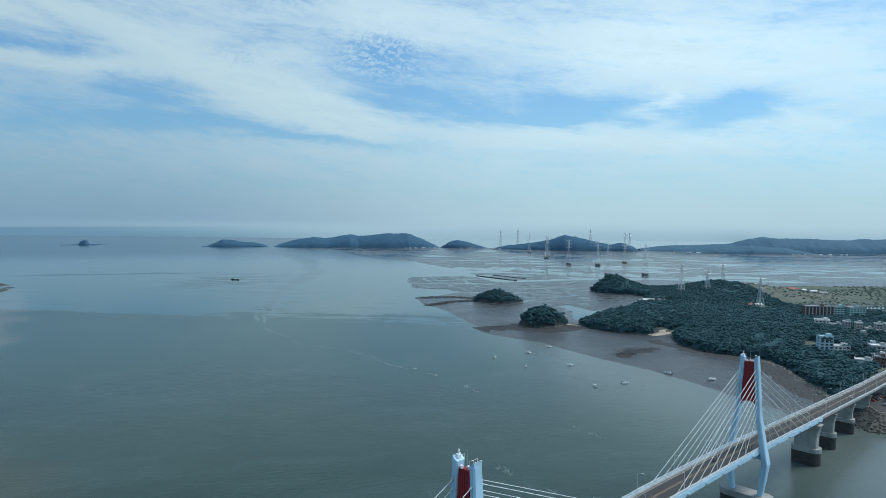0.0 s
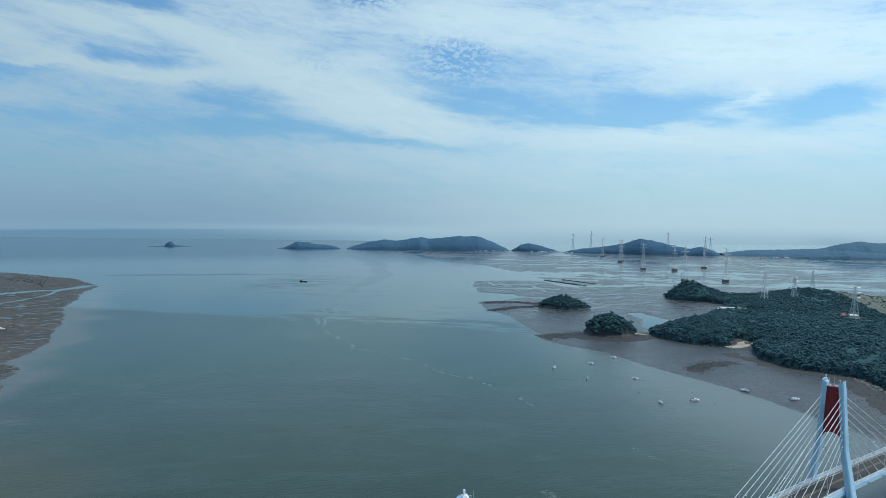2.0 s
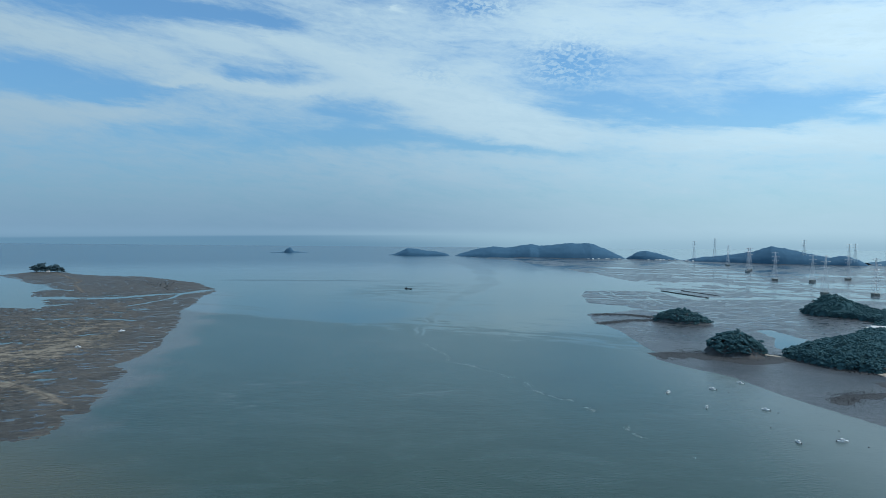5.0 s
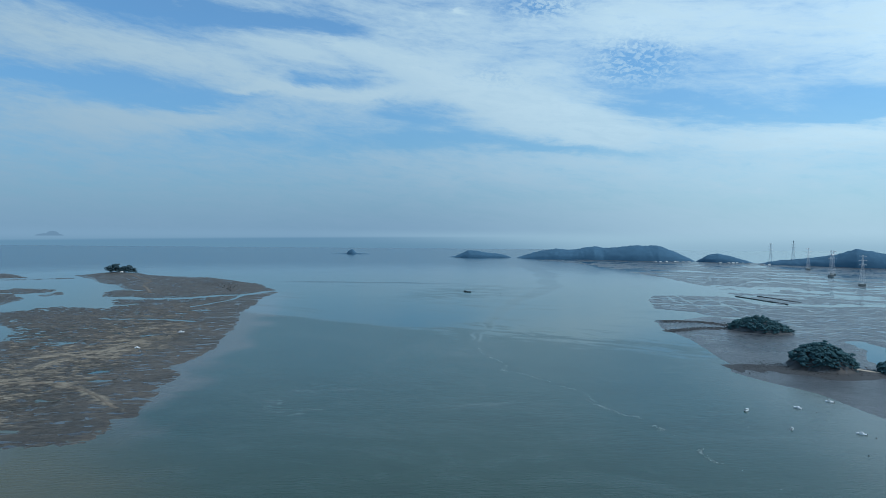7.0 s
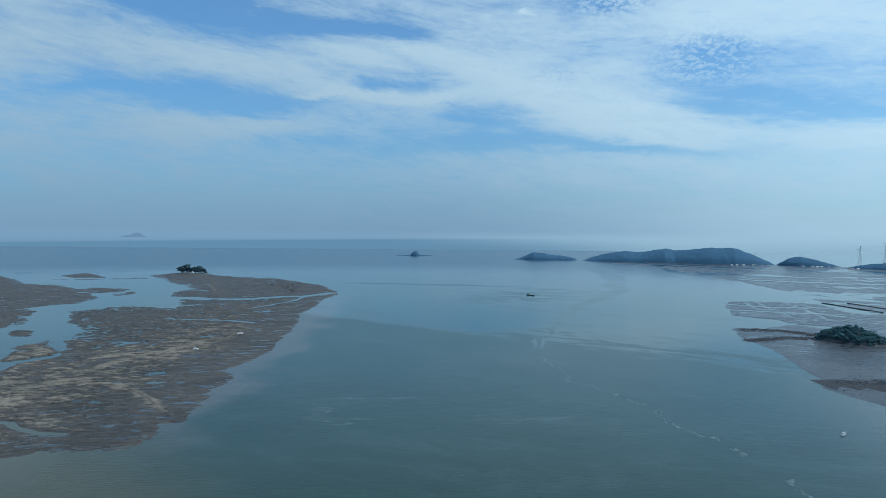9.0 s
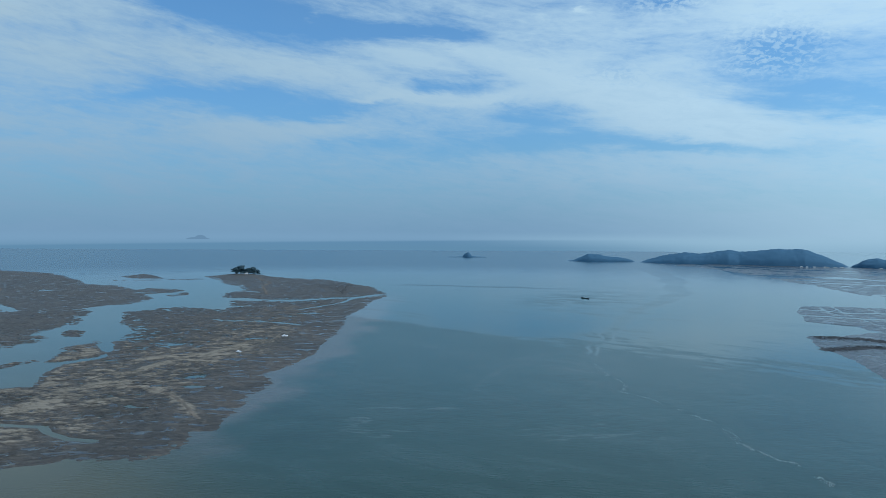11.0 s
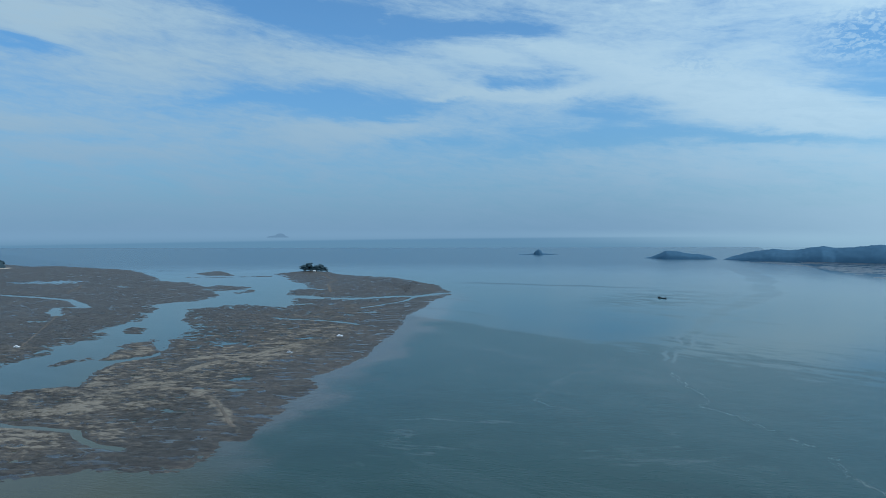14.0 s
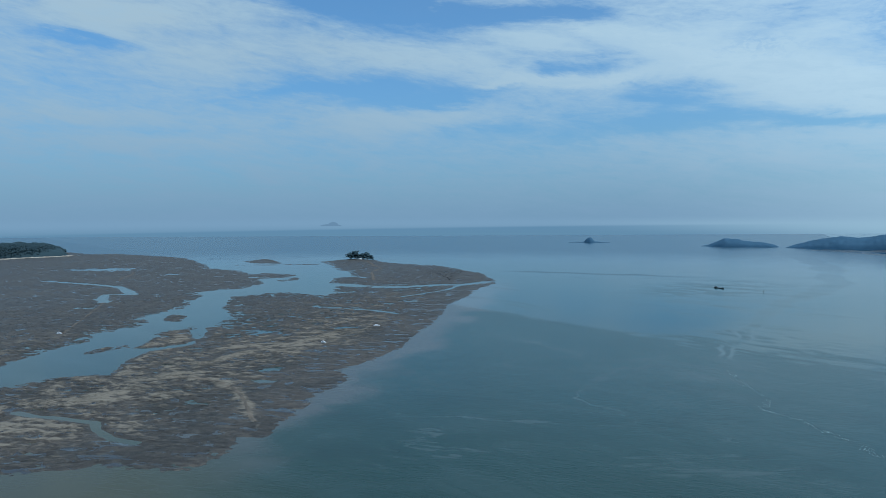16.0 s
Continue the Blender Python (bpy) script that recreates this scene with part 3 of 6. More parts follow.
CREEKS = [  # half width, then the line
    (6, [(-731, 545), (-734, 560), (-730, 583), (-752, 610), (-790, 628), (-822, 646), (-850, 655)]),
    (8, [(-1712, 690), (-1585, 726), (-1501, 749), (-1423, 757), (-1323, 737), (-1283, 724), (-1313, 690), (-1250, 660), (-1196, 647)]),
    (1.5, [(-1290, 719), (-1216, 787), (-1200, 843)]),
    (1.8, [(-1211, 652), (-1181, 685), (-1150, 736)]),
    (12, [(-1150, 1070), (-1100, 1090), (-1026, 1120), (-989, 1150), (-971, 1229), (-932, 1262), (-930, 1350)]),
    (4, [(-876, 1037), (-881, 1101), (-892, 1179), (-925, 1250)]),
    (4, [(-910, 856), (-893, 862), (-840, 878), (-782, 898), (-730, 900)]),
    (1.5, [(-577, 380), (-557, 387), (-532, 401), (-508, 412), (-490, 408), (-467, 408), (-444, 416)]),
    (6, [(-1300, 1205), (-1250, 1235), (-1205, 1230)]),
    (5, [(-640, 560), (-660, 600), (-655, 615)]),
]
POOLS = [  # middle, half axes: standing water
    (-1960, 900, 90, 50), (-1145, 605, 22, 12), (-1661, 970, 28, 14), (-738, 680, 17, 9), (-558, 581, 12, 6), (-520, 555, 10, 5), (-690, 770, 14, 6), (-560, 470, 9, 4), (-500, 480, 12, 5), (-820, 1010, 22, 8), (-1040, 1180, 18, 8),
]
RIDGES = [  # height, half width, line: raised sand banks
    (1.1, 6, [(-593, 503), (-560, 523), (-523, 523), (-484, 514), (-451, 498), (-415, 487)]),
    (0.9, 8, [(-588, 401), (-574, 418), (-568, 441), (-580, 452), (-577, 466), (-539, 478)]),
    (0.8, 8, [(-527, 360), (-520, 375), (-509, 392)]),
    (0.8, 8, [(-615, 527), (-629, 562), (-653, 606), (-649, 638), (-649, 682), (-669, 738)]),
    (0.7, 7, [(-605, 506), (-596, 529), (-601, 571), (-591, 597)]),
    (0.9, 8, [(-618, 412), (-652, 434), (-652, 450), (-634, 470), (-645, 482), (-668, 496), (-704, 522), (-721, 541), (-720, 562), (-725, 588), (-757, 620), (-790, 637), (-815, 652)]),
    (0.6, 12, [(-640, 520), (-655, 590), (-690, 640)]),
    (0.5, 10, [(-900, 1040), (-1050, 1110), (-1114, 1175), (-1273, 1318), (-1504, 1498)]),
]
SAND_DRIFT = [(-500, 385), (-597, 400), (-590, 455), (-593, 503), (-634, 530), (-645, 570), (-636, 633), (-661, 707), (-711, 824)]


def west_height(x, y):
    loose = np.interp(y, [480, 900], [0.22, 1.0])
    wob = 34 * bumps(x, y, 60, 3, 5, 0.7)
    main = np.maximum(np.maximum(inside(x, y, WEST_BAR), inside(x, y, WEST_TIP)), inside(x, y, WEST_FLAT))
    shore = line_distance(x, y, WEST_BAR[:20])
    ragged = np.clip(shore / 70, 0.3, 1)
    d = main + ragged * (loose * wob * 0.42 + (3 + 5 * loose) * bumps(x, y, 15, 5, 3, 0.7))
    for bar in [LOOP_ISLET] + BARS:
        d = np.maximum(d, inside(x, y, bar) * 1.5 + loose * wob * 0.2 + 3 * bumps(x, y, 12, 6, 2))
    z = np.where(d > 0, 0.10 + 0.80 * (1 - np.exp(-d / 30.0)), 0.12 + d * 0.045)
    # ripple bars and small standing pools, long across the ebb
    u, v = 0.79 * x + 0.61 * y, -0.61 * x + 0.79 * y
    calm = np.clip((shore - 10) / 90, 0.25, 1)
    pools = 2.7 * bumps(u * 0.55, v, 6.0, 7, 4, 0.8) + 0.6 * bumps(u * 0.6, v, 22, 17, 3, 0.65) + 0.35 * bumps(u * 0.6, v, 80, 11, 2)
    z = z + np.where(d > 0, calm, 0.2) * pools - np.where(d > 0, 0.26 * calm * (1 - np.exp(-np.maximum(d, 0) / 30.0)), 0)
    z = z + np.where(inside(x, y, WEST_FLAT) > 15, 0.34, 0) + np.where(inside(x, y, WEST_TIP) > 15, 0.22, 0)
    # sand waves beside the drift line
    s = line_distance(x, y, SAND_DRIFT)
    wave = np.sin((s + 30 * bumps(x, y, 38, 51, 3, 0.6)) * 0.72) + 0.6 * np.sin((v + 18 * bumps(x, y, 30, 52, 3, 0.6)) * 0.9)
    z = z + np.where(d > 0, 1, 0) * np.exp(-(s / 75.0) ** 2) * (0.36 + 0.34 * wave * (0.7 + bumps(x, y, 30, 53, 2)))
    z = np.where(d > 0, np.maximum(z, -0.35), z)
    z = z + 0.7 * np.clip(inside(x, y, LOOP_ISLET) / 8, 0, 1)
    for px, py, ax, ay in POOLS:
        q = np.hypot((0.79 * (x - px) + 0.61 * (y - py)) / ax, (-0.61 * (x - px) + 0.79 * (y - py)) / ay) + 2.4 * bumps(u * 0.5, v, 8, 21, 4, 0.75)
        z = np.minimum(z, -0.25 + np.clip(q - 0.8, 0, 4) * 1.6)
    for half, pts in CREEKS:
        c = line_distance(x, y, pts) + max(2.5, min(8, half * 1.2)) * bumps(x, y, 22, 19, 4, 0.7) + max(1.5, min(7, half)) * bumps(u * 0.4, v, 8, 20, 3, 0.7)
        if half < 5:
            c = c + np.interp(y, [480, 600], [0, 14]) * np.clip(bumps(x, y, 30, 22, 2) - 0.02, 0, 1)   # the thin ones run dry in places
        z = np.minimum(z, -0.4 + np.clip(c - half, 0, 60) * 0.22 + np.where(c < half + 6, 0.0, 4.0) * np.clip((c - half) / 20, 0, 1))
    for high, half, pts in RIDGES:
        c = line_distance(x, y, pts) + 5 * bumps(x, y, 25, 23, 3)
        z = z + high * np.exp(-(c / half) ** 2) * (0.8 + 0.7 * bumps(x, y, 12, 57, 3))
    k = np.exp(-(((x + 1711) / 60) ** 2 + ((y - 1618) / 45) ** 2))
    return np.maximum(z + 3.0 * k, -3.0)


west = sheet("mudflat_west", spans((-3300, -1200, 8), (-1200, -360, 2.3)), spans((150, 330, 12), (330, 1000, 2.3), (1000, 1700, 4.5)), west_height, MUD_W, -0.3)
tagged(west, "brown tidal mudflat with pale sand bars, pools and creeks", "mudflat", kind="structure")

# ---- mudflats east of the channel, the land behind them ----
EAST_FLAT = [(-83, 1653), (-86, 1560), (-60, 1412), (10, 1391), (30, 1330), (-20, 1245), (-45, 1226), (-34, 1150), (7, 1062), (40, 942), (58, 892), (54, 858), (86, 821), (125, 786), (150, 737), (174, 699),
             (212, 645), (235, 600), (253, 557), (276, 500), (330, 460), (420, 390), (600, 250), (2500, 250), (2500, 3500), (-300, 3500), (-900, 3330), (-500, 3000), (-330, 2700), (-120, 2300), (60, 1950), (40, 1720)]
LAND = [(198, 912), (215, 878), (240, 856), (274, 845), (312, 868), (292, 780), (304, 732), (330, 716), (356, 694), (356, 645), (346, 590), (338, 540), (350, 505), (345, 474), (420, 400),
        (620, 260), (2500, 260), (2500, 1500), (1050, 1500), (850, 1520), (690, 1450), (540, 1420), (440, 1400), (380, 1405), (322, 1385), (330, 1345), (385, 1320), (420, 1270), (370, 1180), (300, 1060), (240, 970)]
ISLETS = [  # middle, half axes, turn, height of the ground
    (101, 1172, 37, 20, -0.25, 17.0), (144, 912, 29, 24, -0.3, 23.0),
]
HILLS = [  # x, y, half axes, height
    (300, 925, 85, 60, 11), (430, 820, 110, 90, 7), (400, 690, 60, 80, 4), (612, 1310, 112, 85, 21), (362, 1372, 50, 36, 32),
]
FISH_BEDS = [(-83, 1653), (-20, 1693), (55, 1702), (133, 1560), (84, 1425), (-4, 1395), (-60, 1412)]
BED_RUNNELS = [(2.5, [(-45, 1730), (-5, 1560), (40, 1420)]), (2.5, [(15, 1720), (60, 1560), (85, 1440)]), (2, [(-60, 1690), (-40, 1590), (-20, 1540)]), (7, [(-80, 1600), (0, 1590), (110, 1640)]), (8, [(-70, 1500), (20, 1505), (70, 1520)]), (6, [(60, 1540), (150, 1470)])]
SPIT = [(-45, 1226), (20, 1232), (70, 1190)]


def land_height(x, y):
    d = inside(x, y, LAND) + 5 * bumps(x, y, 30, 41, 3)
    z = np.where(d > 0, 2.6 + np.interp(y, [900, 1040], [8.5, 2.2]) * (1 - np.exp(-np.maximum(d, 0) / 28.0)), 0)
    for hx, hy, ax, ay, h in HILLS:
        z = z + np.where(d > 0, 1, 0) * h * np.exp(-(((x - hx) / ax) ** 2 + ((y - hy) / ay) ** 2)) * (1 - np.exp(-np.maximum(d, 0) / 20.0))
    return d, z + np.where(d > 0, 1.2 * bumps(x, y, 60, 43, 3), 0)


def islet_ratio(x, y, i):
    cx, cy, ax, ay, turn, h = ISLETS[i]
    u, v = (x - cx) * math.cos(turn) + (y - cy) * math.sin(turn), -(x - cx) * math.sin(turn) + (y - cy) * math.cos(turn)
    return np.hypot(u / ax, v / ay)


def east_height(x, y):
    wob = 12 * bumps(x, y, 60, 51, 4)
    d = inside(x, y, EAST_FLAT) + wob * np.clip((y - 500) / 1800, 0.08, 1)
    far = np.clip((y - 1250) / 500, 0, 1)
    lift = np.interp(y, [880, 1060, 1400, 1750], [1.7, 1.0, 0.55, 0.03])
    z = np.where(d > 0, 0.05 + 0.2 * (1 - far) + lift * (1 - np.exp(-d / 90.0)), d * 0.05)
    u = 0.86 * y + 0.5 * x
    z = z + np.where(d > 0, np.where(y < 1150, 0.5 - 0.5 * np.exp(-np.maximum(d, 0) / 30.0), 1), 0.02) * (np.interp(y, [900, 1100], [0.6, 1.25]) * bumps(x * 0.45, u, 26, 57, 5, 0.7) + 0.5 * bumps(x, y, 220, 59, 3)) * (1 - 0.45 * far) + np.where(d > 0, far, 0) * 0.8 * bumps(x * 0.16, y, 46, 58, 4, 0.6)
    pools = inside(x, y, FISH_BEDS)
    z = np.where(pools > -5, np.maximum(z, 0.55 + 0.9 * bumps(x, y, 50, 61, 3)), z)
    # bright runnels between the shellfish beds
    for half, pts in BED_RUNNELS:
        c = line_distance(x, y, pts) + 5 * bumps(x, y, 16, 64, 3)
        z = np.where(pools > -8, np.minimum(z, -0.2 + np.clip(c - half, 0, 40) * 0.25), z)
    # a shallow creek behind the islets
    for half, pts in ((16, [(230, 955), (215, 1000), (235, 1060), (215, 1120)]), (22, [(60, 1800), (160, 1570), (300, 1640), (520, 1690), (900, 1640)]), (8, [(-40, 1340), (60, 1330), (130, 1310)])):
        c = line_distance(x, y, pts) + 22 * bumps(x, y, 40, 63, 3)
        z = np.minimum(z, -0.15 + np.clip(c - half, 0, 80) * 0.15)
    for i, (cx, cy, ax, ay, turn, h) in enumerate(ISLETS):
        q = islet_ratio(x, y, i)
        z = z + 1.6 * np.exp(-(q / 1.6) ** 2 * 0.7) + h * np.clip(1.15 - q, 0, 1) ** 0.6
    z = z + 2.2 * np.exp(-(line_distance(x, y, SPIT) / 14) ** 2) * (0.5 + bumps(x, y, 18, 67, 3))
    dl, zl = land_height(x, y)
    return np.where(dl > 0, np.maximum(z, zl), np.maximum(z, -3.0))


east = sheet("mudflat_east", spans((-1000, -120, 20), (-120, 720, 4.5), (720, 2500, 20)), spans((300, 480, 12), (480, 1420, 4.5), (1420, 1800, 8), (1800, 3500, 18)), east_height, MUD_E, -0.3)
tagged(east, "wet grey tidal mudflat with runnels and shallow pools", "mudflat", kind="structure")
meadow = sheet("ground", spans((300, 760, 10), (760, 2500, 25)), spans((300, 1540, 10)), lambda x, y: np.where(inside(x, y, LAND) > 14, land_height(x, y)[1] + 0.35, -5.0), SOIL, 1.0)
tagged(meadow, "rough grass and bare soil behind the shore", "ground", kind="structure")

# ---- woods ----
def ball(sub):
    bm = bmesh.new()
    bmesh.ops.create_icosphere(bm, subdivisions=sub, radius=1.0)
    bm.verts.ensure_lookup_table()
    co = np.array([v.co[:] for v in bm.verts])
    fs = np.array([[v.index for v in f.verts] for f in bm.faces])
    bm.free()
    fs = fs[co[fs].mean(1)[:, 2] > -0.45]   # no leaves on the underside
    return co, fs


def crowns(name, spots, mat, sub=1, seed=5):
    """Many leaf clumps as one mesh. Spots: x, y, z of the crown's middle, radius, height."""
    co, fs = ball(sub)
    g = rand(seed)
    n, k = len(spots), len(co)
    spots = np.asarray(spots)
    rough = 1.0 + 0.26 * g.standard_normal((n, k, 1)).clip(-1.5, 1.5)
    turn = g.uniform(0, 2 * np.pi, n)
    c, s = np.cos(turn)[:, None], np.sin(turn)[:, None]
    p = np.broadcast_to(co, (n, k, 3)) * rough
    q = np.stack([p[..., 0] * c - p[..., 1] * s, p[..., 0] * s + p[..., 1] * c, p[..., 2]], -1)
    q = q * np.stack([spots[:, 3], spots[:, 3], spots[:, 4]], -1)[:, None, :] + spots[:, None, :3]
    faces = (fs[None] + (np.arange(n) * k)[:, None, None]).reshape(-1, 3)
    return raw_mesh(name, q.reshape(-1, 3), faces, mat, mat in (ROCK, RUBBLE, SAND))


def scatter(x0, x1, y0, y1, step, seed):
    g = rand(seed)
    xs, ys = np.meshgrid(np.arange(x0, x1, step), np.arange(y0, y1, step))
    return (xs + g.uniform(-0.5, 0.5, xs.shape) * step).ravel(), (ys + g.uniform(-0.5, 0.5, ys.shape) * step).ravel(), g


CLEARINGS = [  # middle and half axes of ground without trees
    (414, 700, 20, 22), (412, 660, 22, 14), (302, 850, 18, 16), (584, 930, 55, 20), (496, 822, 26, 24), (540, 790, 46, 20), (500, 750, 22, 14), (462, 668, 18, 16), (425, 625, 26, 18), (610, 800, 40, 34), (505, 706, 20, 12),
    (392, 1172, 40, 20), (480, 1140, 26, 16), (552, 1100, 30, 20), (480, 1375, 60, 30), (620, 1050, 30, 14), (539, 1004, 12, 8),
]
ROAD_GAP = [(330, 500), (430, 600), (520, 690), (640, 800), (800, 900)]


def wooded(x, y):
    d = inside(x, y, LAND)
    ok = (d > -1) & (x < 760) & (line_distance(x, y, ROAD_GAP) > 11)
    for cx, cy, ax, ay in CLEARINGS:
        ok &= np.hypot((x - cx) / ax, (y - cy) / ay) + 0.5 * bumps(x, y, 25, 71, 2) > 1
    edge = 690 - 0.30 * (y - 1000) + 60 * bumps(x, y, 120, 73, 3)
    ok &= ~((y > 1080) & (x > edge) & (y < 1700)) & ~((x > 640) & (y < 900) & (bumps(x, y, 60, 75, 2) < 0.1))
    ok &= ~((y > 990) & (x > 612))
    return ok


def leafage(x, y, z, g, clumps=10):
    """Trees at x, y: each a rounded crown of leaf clumps, some taller, with dips between them."""
    n = len(x)
    wide = g.uniform(2.6, 4.6, n)
    high = 7.6 - 3.2 * np.exp(-((y - 1110) / 70) ** 2) + 2.2 * bumps(x, y, 45, 87, 2) + g.normal(0, 0.9, n) + np.where(g.uniform(0, 1, n) < 0.04, 2.2, 0)
    out = []
    for _ in range(clumps):
        rho, a = np.sqrt(g.uniform(0, 1, n)), g.uniform(0, 2 * np.pi, n)
        r = wide * g.uniform(0.26, 0.46, n)
        out.append(np.stack([x + wide * rho * np.cos(a), y + wide * rho * np.sin(a), z + high - 2.5 * rho ** 2 * wide / 3.6 + g.normal(0, 0.3, n), r, r * g.uniform(0.6, 0.9, n)], -1))
    return np.concatenate(out)


tx, ty, g = scatter(190, 740, 480, 1480, 4.7, 81)
keep = wooded(tx, ty)
tx, ty = tx[keep], ty[keep]
tz = land_height(tx, ty)[1]
rim = inside(tx, ty, LAND) < 12
forest = new("woodland", crowns("woodland", np.concatenate([leafage(tx, ty, tz, g), leafage(tx[rim], ty[rim], tz[rim] - 3.2, g), leafage(tx[rim], ty[rim], tz[rim] - 5.6, g)]), HAZED_PINE))
under = sheet("woodland", spans((190, 760, 5)), spans((480, 1500, 5)), lambda x, y: np.where(wooded(x, y), land_height(x, y)[1] + 5.7 - 3.2 * np.exp(-((y - 1110) / 70) ** 2) + 2.6 * bumps(x, y, 10, 85, 1), -5.0), HAZED_PINE, 1.0)
tagged(under, "shaded lower canopy of the pine wood", "woodland", kind="stuff")
tagged(forest, "dense dark green pine wood covering the headland", "woodland", kind="stuff")

for i, (cx, cy, ax, ay, turn, h) in enumerate(ISLETS):
    tx, ty, g = scatter(cx - 60, cx + 60, cy - 60, cy + 60, 4.4, 90 + i)
    keep = islet_ratio(tx, ty, i) < 1.16 + 0.2 * bumps(tx, ty, 18, 91, 2)
    tx, ty = tx[keep], ty[keep]
    wood = new("islet_wood", crowns("islet_wood", np.concatenate([leafage(tx, ty, east_height(tx, ty) * 0.93 - 1.0, g), leafage(tx, ty, east_height(tx, ty) - 5.0, g)]), HAZED_PINE, seed=92 + i))
    tagged(wood, "rounded dark pine grove on a rocky tidal islet", "woodland", kind="stuff")

# scrub on the meadow
tx, ty, g = scatter(600, 1500, 1060, 1500, 13, 97)
keep = (inside(tx, ty, LAND) > 15) & ~wooded(tx, ty) & (bumps(tx, ty, 80, 98, 3) > 0.02)
tx, ty = tx[keep], ty[keep]
scrub = np.stack([tx, ty, land_height(tx, ty)[1] + 1.2, g.uniform(1.2, 3.2, len(tx)), g.uniform(0.6, 1.5, len(tx))], -1)
tagged(new("scrub", crowns("scrub", scrub, BUSH, seed=99)), "low green scrub on the reclaimed meadow", "scrub", kind="stuff")


# ---- far islands and hills ----
def island(name, a, b, tops, depth, label, seed, mat=HAZED_WOOD, foot=None):
    """A wooded ridge from a to b: tops are (share of the way, metres)."""
    a, b = Vector((*a, 0)), Vector((*b, 0))
    length = (b - a).length
    nx, ny = max(24, int(length / 6)), 26
    s = np.linspace(0, 1, nx)
    v = np.linspace(-1, 1, ny)
    gs, gv = np.meshgrid(s, v)
    prof = np.interp(gs, [p for p, _ in tops], [h for _, h in tops])
    px, py = gs * length, gv * depth
    cross = np.sqrt(np.clip(1 - gv ** 2, 0, 1)) * (1 - 0.25 * np.abs(gv))
    z = prof * cross * (1 + 0.10 * bumps(px + seed * 900, py, 90, seed, 3)) + np.where(cross > 0.05, 5.2 * bumps(px + seed * 700, py, 13, seed + 3, 3, 0.7) * np.clip(prof / 12, 0, 1), 0) - 0.4
    u = (b - a).normalized()
    side = Vector((-u.y, u.x, 0))
    wide = 0.35 + 0.65 * np.clip(prof / max(h for _, h in tops), 0, 1)
    co = np.stack([a.x + u.x * px + side.x * py * wide, a.y + u.y * px + side.y * py * wide, z], -1).reshape(-1, 3)
    idx = np.arange(nx * ny).reshape(ny, nx)
    quads = np.stack([idx[:-1, :-1], idx[:-1, 1:], idx[1:, 1:], idx[1:, :-1]], -1).reshape(-1, 4)
    return tagged(new(name, raw_mesh(name, co, quads, mat)), label, "island")


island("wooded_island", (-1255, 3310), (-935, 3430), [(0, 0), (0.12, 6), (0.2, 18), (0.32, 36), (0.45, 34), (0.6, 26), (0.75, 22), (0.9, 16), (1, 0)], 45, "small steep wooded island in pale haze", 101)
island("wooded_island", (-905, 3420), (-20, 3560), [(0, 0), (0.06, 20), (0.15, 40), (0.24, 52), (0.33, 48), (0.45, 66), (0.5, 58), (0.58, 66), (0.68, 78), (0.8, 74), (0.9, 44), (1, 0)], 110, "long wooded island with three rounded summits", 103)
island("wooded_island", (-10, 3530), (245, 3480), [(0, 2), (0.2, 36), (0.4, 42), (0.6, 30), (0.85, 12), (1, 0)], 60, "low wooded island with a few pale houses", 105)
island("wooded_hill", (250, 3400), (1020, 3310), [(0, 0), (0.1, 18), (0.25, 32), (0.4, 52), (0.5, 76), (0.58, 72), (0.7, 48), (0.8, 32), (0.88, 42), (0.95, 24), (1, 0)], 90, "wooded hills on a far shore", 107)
island("wooded_hill", (1040, 3400), (2900, 3370), [(0, 8), (0.08, 28), (0.2, 36), (0.26, 40), (0.3, 62), (0.345, 80), (0.4, 72), (0.5, 70), (0.6, 66), (0.7, 76), (0.8, 66), (1, 40)], 170, "long range of wooded hills with villages at its foot", 109, PALE_HAZED_WOOD)
island("wooded_hill", (1180, 3210), (1850, 3160), [(0, 0), (0.2, 20), (0.5, 40), (0.75, 30), (1, 0)], 90, "lower wooded foothill on the far shore", 111, PALE_HAZED_WOOD)
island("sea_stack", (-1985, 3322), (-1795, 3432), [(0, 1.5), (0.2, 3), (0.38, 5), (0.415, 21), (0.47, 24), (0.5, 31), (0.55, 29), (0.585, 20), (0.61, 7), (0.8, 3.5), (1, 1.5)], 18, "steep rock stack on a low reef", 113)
island("wooded_island", (-2830, 700), (-2865, 1060), [(0, 40), (0.2, 50), (0.35, 42), (0.5, 48), (0.8, 46), (0.93, 36), (1, 6)], 60, "wooded headland with a strip of pale beach", 117, HEAD_WOOD)
tx, ty, g = scatter(-2920, -2770, 690, 1062, 4.2, 119)
lean = np.hypot((tx + 2848 + (ty - 880) * 0.1) / 62, (ty - 850) / 215)
keep = lean < 1
tx, ty, lean = tx[keep], ty[keep], lean[keep]
grove = np.stack([tx, ty, 6 + 47 * np.sqrt(1 - lean ** 2.6) + 7 * bumps(tx, ty, 30, 120, 2) + g.uniform(-2, 2, len(tx)), g.uniform(2.4, 4.4, len(tx)), g.uniform(2.4, 4.4, len(tx))], -1)
tagged(new("woodland", crowns("woodland", grove, HEAD_WOOD, seed=121)), "dark trees crowding the far headland", "woodland", kind="stuff")

# ---- the cable-stayed bridge ----
BX, BY, UX, UY = 159.7, 329.0, 0.7175, 0.6966
SPAN = 212.0
DECK = [(-520, 18), (-400, 25), (-212, 34.5), (-106, 37.0), (-92, 36.8), (0, 34.0), (97, 28.8), (240, 21.5), (388, 15.5), (470, 13.5), (560, 13.0)]


